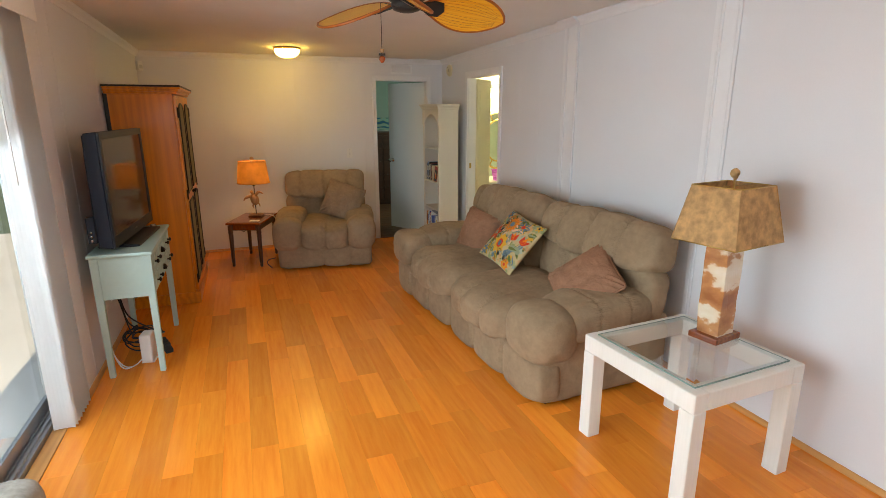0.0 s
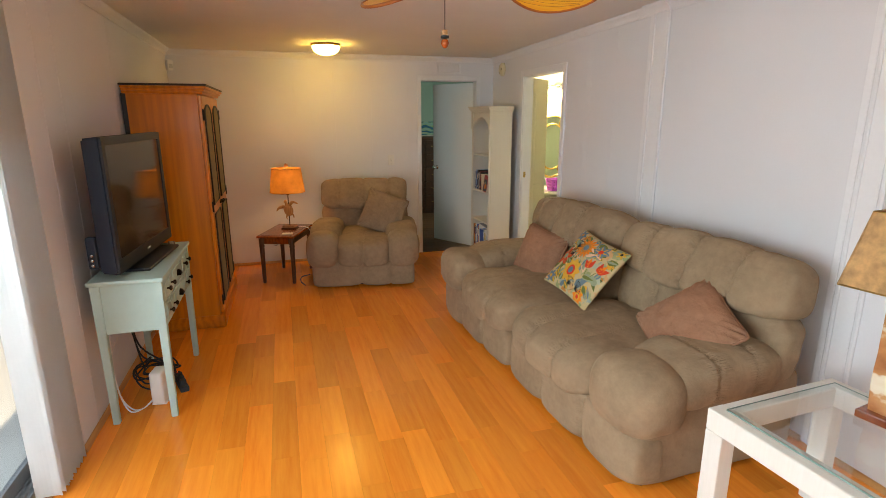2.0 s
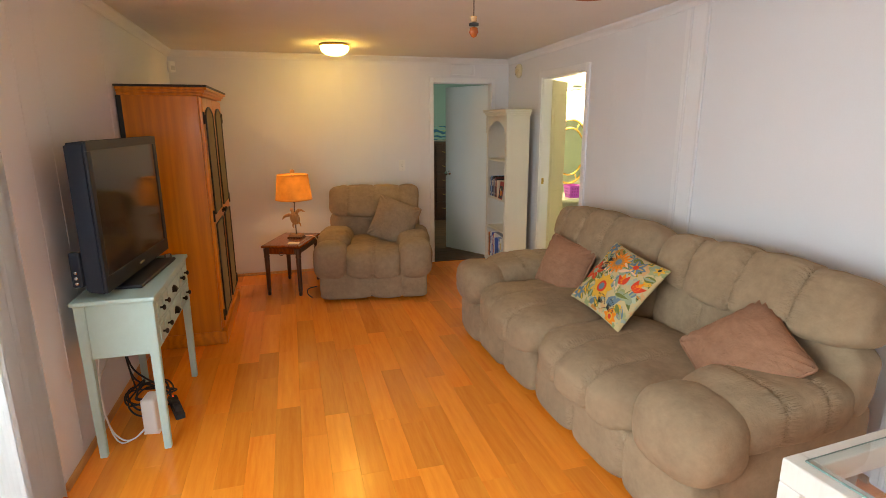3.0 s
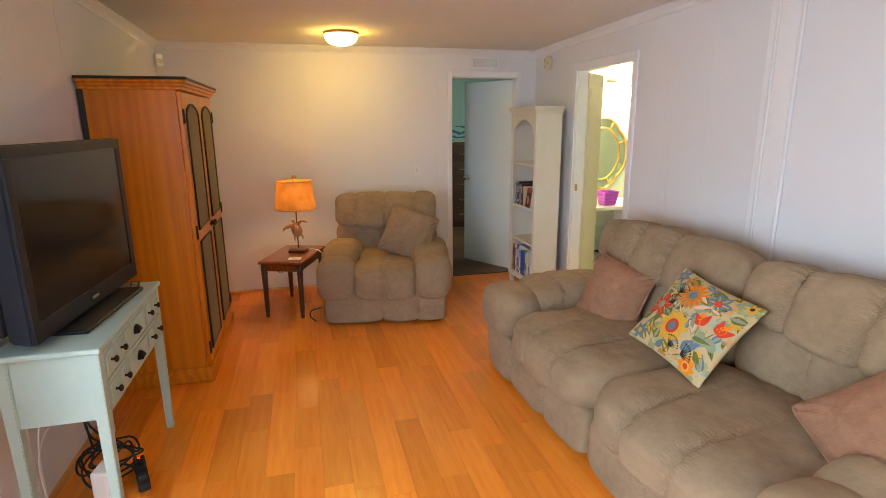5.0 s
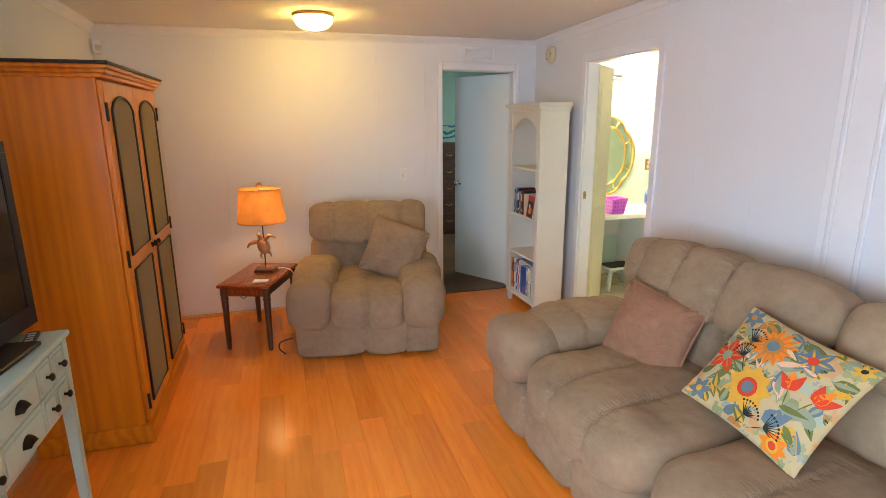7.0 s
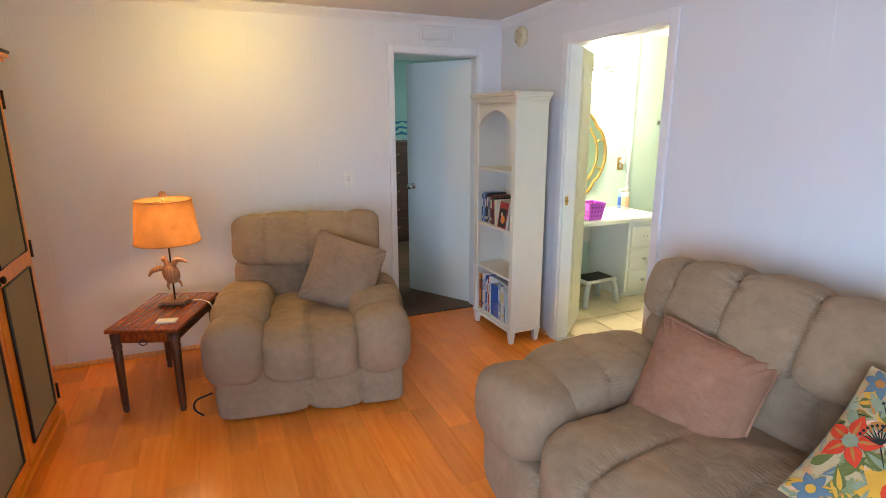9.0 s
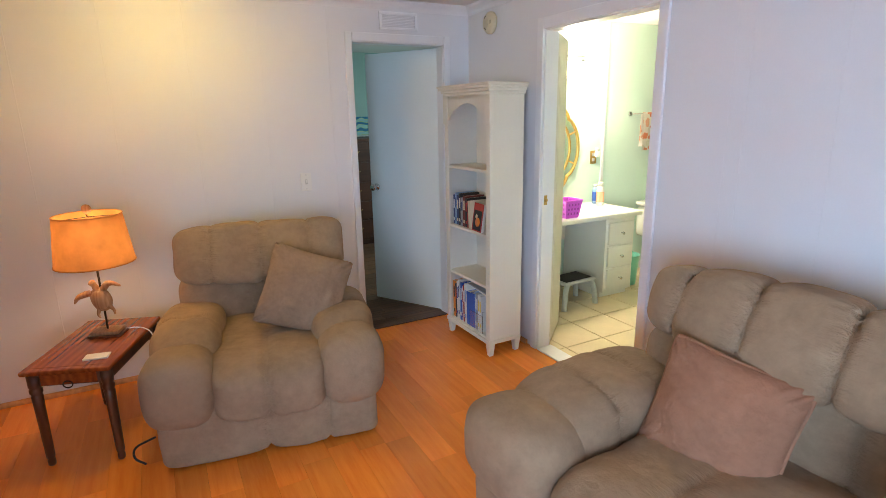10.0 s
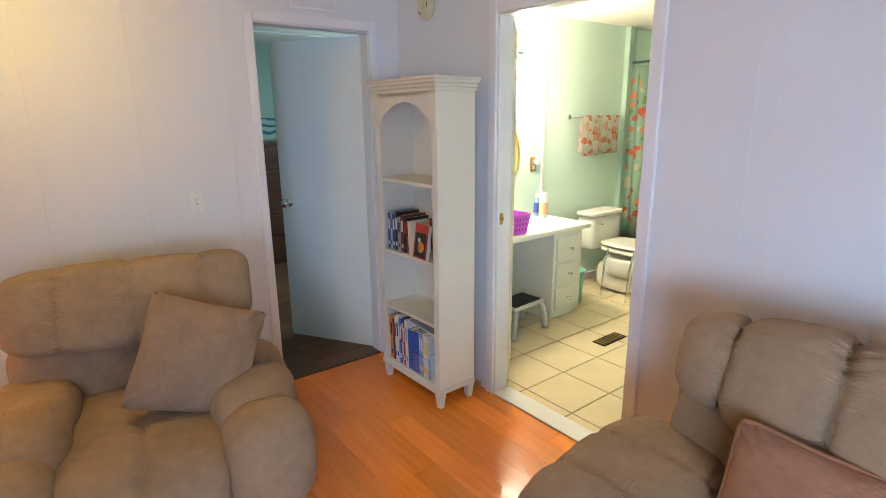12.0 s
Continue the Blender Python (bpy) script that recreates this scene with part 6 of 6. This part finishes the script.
flower(*fl(0.85, 0.85), 0.036, 6, "gold", "ink", None, 0.4)
for u, v, a in ((0.40, 0.10, 1.9), (0.74, 0.14, 1.2)):
    x, y = fl(u, v)
    next_motif("tulip")
    for k in (-0.55, 0.0, 0.55):
        petal("red" if k else "orange", x, y - 0.02, a + k, 0.075, 0.036)
    petal("green", x, y - 0.02, a + 3.1, 0.07, 0.004)
for u, v, a, l, w, c1, c2 in ((0.02, 0.28, 0.5, 0.10, 0.045, "sage", "peach"), (-0.22, 0.30, 1.9, 0.07, 0.032, "green", "sage"), (-0.36, 0.12, 2.7, 0.06, 0.03, "sage", "peach"),
                              (-0.62, -0.46, 1.2, 0.07, 0.024, "green", None), (-0.50, -0.62, 2.2, 0.06, 0.022, "green", "gold"), (-0.46, -0.5, 0.6, 0.05, 0.02, "sage", None),
                              (-0.30, -0.78, 1.6, 0.075, 0.032, "green", "sage"), (-0.18, -0.9, 0.9, 0.06, 0.026, "blue", None), (0.34, -0.62, 0.7, 0.085, 0.045, "blue", None), (0.44, -0.28, 0.2, 0.09, 0.04, "sage", "green"),
                              (0.30, -0.12, 2.0, 0.07, 0.034, "blue", "sage"), (0.62, -0.48, -0.6, 0.07, 0.04, "gold", "green"), (0.72, 0.48, 0.2, 0.07, 0.03, "green", "sage"), (0.08, 0.82, 0.0, 0.07, 0.03, "green", None),
                              (-0.52, 0.84, -0.3, 0.06, 0.035, "green", "rust"), (-0.62, 0.50, 2.6, 0.05, 0.026, "sage", None), (-0.92, 0.34, -0.8, 0.055, 0.022, "sage", None), (0.15, -0.86, 2.6, 0.06, 0.028, "green", "gold"),
                              (0.90, -0.30, 2.4, 0.06, 0.03, "sage", None), (0.9, 0.3, 1.9, 0.05, 0.028, "gold", None), (-0.9, -0.5, 1.0, 0.05, 0.022, "green", None), (0.55, 0.42, 3.0, 0.05, 0.024, "sage", "peach"), (-0.02, 0.6, -0.4, 0.06, 0.03, "green", "peach"),
                              (-0.66, 0.22, 0.6, 0.05, 0.025, "rust", None), (-0.28, -0.12, 2.9, 0.06, 0.03, "green", "sage"), (0.2, 0.08, -0.9, 0.06, 0.03, "peach", "sage"), (-0.95, -0.9, 0.7, 0.05, 0.03, "gold", None), (-0.85, 0.55, 1.3, 0.05, 0.028, "gold", None),
                              (0.88, -0.75, 1.9, 0.06, 0.03, "blue", "sage"), (0.35, 0.5, 1.2, 0.05, 0.025, "green", None), (0.62, 0.92, -0.5, 0.05, 0.03, "sage", None), (-0.1, -0.98, 0.2, 0.05, 0.03, "rust", None)):
    x, y = fl(u, v)
    next_motif("leaf")
    l, w = l * 1.25, w * 1.35
    petal(c1, x, y, a, l, w, 0.0036)
    if c2:
        petal(c2, x, y, a, l * 0.85, w * 0.4, 0.0044)
scatter = random.Random(21)
for k in range(58):
    x, y = fl(scatter.uniform(-0.93, 0.93), scatter.uniform(-0.93, 0.93))
    next_motif("leaf")
    a, l = scatter.uniform(0, 6.28), scatter.uniform(0.045, 0.085)
    c1, c2 = scatter.choice((("green", "gold"), ("sage", "peach"), ("blue", "sage"), ("gold", "green"), ("green", "ink"), ("sage", "rust"), ("rust", None)))
    petal(c1, x, y, a, l, l * 0.42, 0.0030)
    if c2:
        petal(c2, x, y, a, l * 0.85, l * (0.05 if c2 == "ink" else 0.15), 0.0033)
for u, v, a in ((-0.52, 0.40, 1.4), (-0.46, 0.10, 2.2), (0.10, -0.74, 1.2), (0.42, -0.72, 0.6)):
    x, y = fl(u, v)
    next_motif("seed_head")
    for k in range(9):
        petal("ink", x, y, a + (k - 4) * 0.22, 0.055, 0.0035, 0.005)
        ex, ey = x + 0.055 * math.cos(a + (k - 4) * 0.22), y + 0.055 * math.sin(a + (k - 4) * 0.22)
        disc("ink", ex, ey, 0.0045, 0.005, 7)
    petal("ink", x, y, a + math.pi, 0.07, 0.003, 0.005)
for (kind, _, n), b in PBM.items():
    if kind == "seed_head":
        bmesh.ops.remove_doubles(b, verts=b.verts, dist=0.0016)
    part(kind, b, PRINT[n], floral, "printed %s %s" % ("dark" if n == "ink" else n, kind.replace("_", " ")))
# ---- floors, piece by piece ----
def piece_mesh(name, w, l, h, material, bevel=0.0012):
    bm = add_box(bmesh.new(), 0, w, 0, l, -h, 0)
    top = [f for f in bm.faces if f.normal.z > 0.9]
    bmesh.ops.bevel(bm, geom=[e for f in top for e in f.edges], offset=bevel, segments=1, affect='EDGES')
    me = bpy.data.meshes.new(name)
    bm.to_mesh(me)
    bm.free()
    me.materials.append(material)
    return me


floor = setting(box("floor", SUBFLOOR, XL - 0.18, XR + T, YB, YF + T, -0.06, -0.012, bevel=0), "orange-brown wood laminate floor in staggered strips", "floor")
rng = random.Random(7)
PW = 0.13
lengths = [0.4, 0.52, 0.66, 0.8, 1.05]
shared, count, far = {}, 0, []
x = XL - 0.02
while x < XR + 0.01:
    w = min(PW, XR + 0.01 - x)
    y = YB - rng.random() * 0.8
    while y < YF:
        l = rng.choice(lengths)
        y1 = min(y + l, YF + 0.005)
        y = max(y, YB)
        if y1 > YB and y1 - y > 0.02:
            if y > 0.6 and count < 300:
                key = (round(w, 4), round(y1 - y, 3))
                if key not in shared:
                    shared[key] = piece_mesh("plank", w - 0.0003, y1 - y - 0.0003, 0.012, FLOOR, 0.0005)
                o = new("plank", shared[key])
                o.location = (x, y, 0)
                o.parent = floor
                count += 1
            else:
                far.append((x, x + w - 0.0007, y, y1 - 0.0007))
        y = y1
        if y1 > YF:
            break
    x += PW
bm = bmesh.new()
for a, b, c, d in far:
    v = [bm.verts.new(p) for p in ((a, c, -0.012), (b, c, -0.012), (b, d, -0.012), (a, d, -0.012), (a + 0.001, c + 0.001, 0), (b - 0.001, c + 0.001, 0), (b - 0.001, d - 0.001, 0), (a + 0.001, d - 0.001, 0))]
    for f in ((4, 5, 6, 7), (0, 1, 5, 4), (1, 2, 6, 5), (2, 3, 7, 6), (3, 0, 4, 7)):
        bm.faces.new([v[i] for i in f])
tagged(part("planks_rest", bm, FLOOR2, floor), kind="stuff")

# bathroom tiles
bath_floor = setting(box("floor_bath", GROUT, XR + T, BX1, BY0, BN + 0.02, -0.06, -0.003, bevel=0), "cream square ceramic tile floor with dark grout", "floor")
tile_me = {}
TS = 0.328
ty = 5.42 - 5 * TS
while ty < BN:
    tx = 2.65 - TS
    while tx < BX1:
        a, b = max(tx, XR + T), min(tx + TS, BX1)
        c, d = max(ty, BY0), min(ty + TS, BN + 0.018)
        if b - a > 0.02 and d - c > 0.02:
            key = (round(b - a, 3), round(d - c, 3))
            if key not in tile_me:
                tile_me[key] = piece_mesh("tile", b - a - 0.007, d - c - 0.007, 0.008, TILE, 0.002)
            o = new("tile", tile_me[key])
            o.location = (a, c, 0.002)
            o.parent = bath_floor
        tx += TS
    ty += TS

# bedroom planks
bed_floor = setting(box("floor_bed", SUBFLOOR, 0.0, 5.0, YF + T, 9.45, -0.06, -0.012, bevel=0), "dark brown wood plank floor", "floor")
dark_me = {}
y = YF + T - 0.09
rng = random.Random(3)
while y < 9.45:
    x = 0.0 - rng.random()
    while x < 3.6:
        l = rng.choice((0.9, 1.2))
        if l not in dark_me:
            dark_me[l] = piece_mesh("plank", l - 0.002, 0.148, 0.012, DARKFLOOR, 0.002)
        o = new("plank", dark_me[l])
        o.location = (x, y, -0.002)
        o.parent = bed_floor
        x += l
    y += 0.15
setting(box("door_sill_north", WALNUT, FD0 + 0.012, FD1 - 0.012, YF - 0.012, YF + 0.03, 0.0, 0.008, bevel=0.003), "dark wooden threshold strip", "threshold")
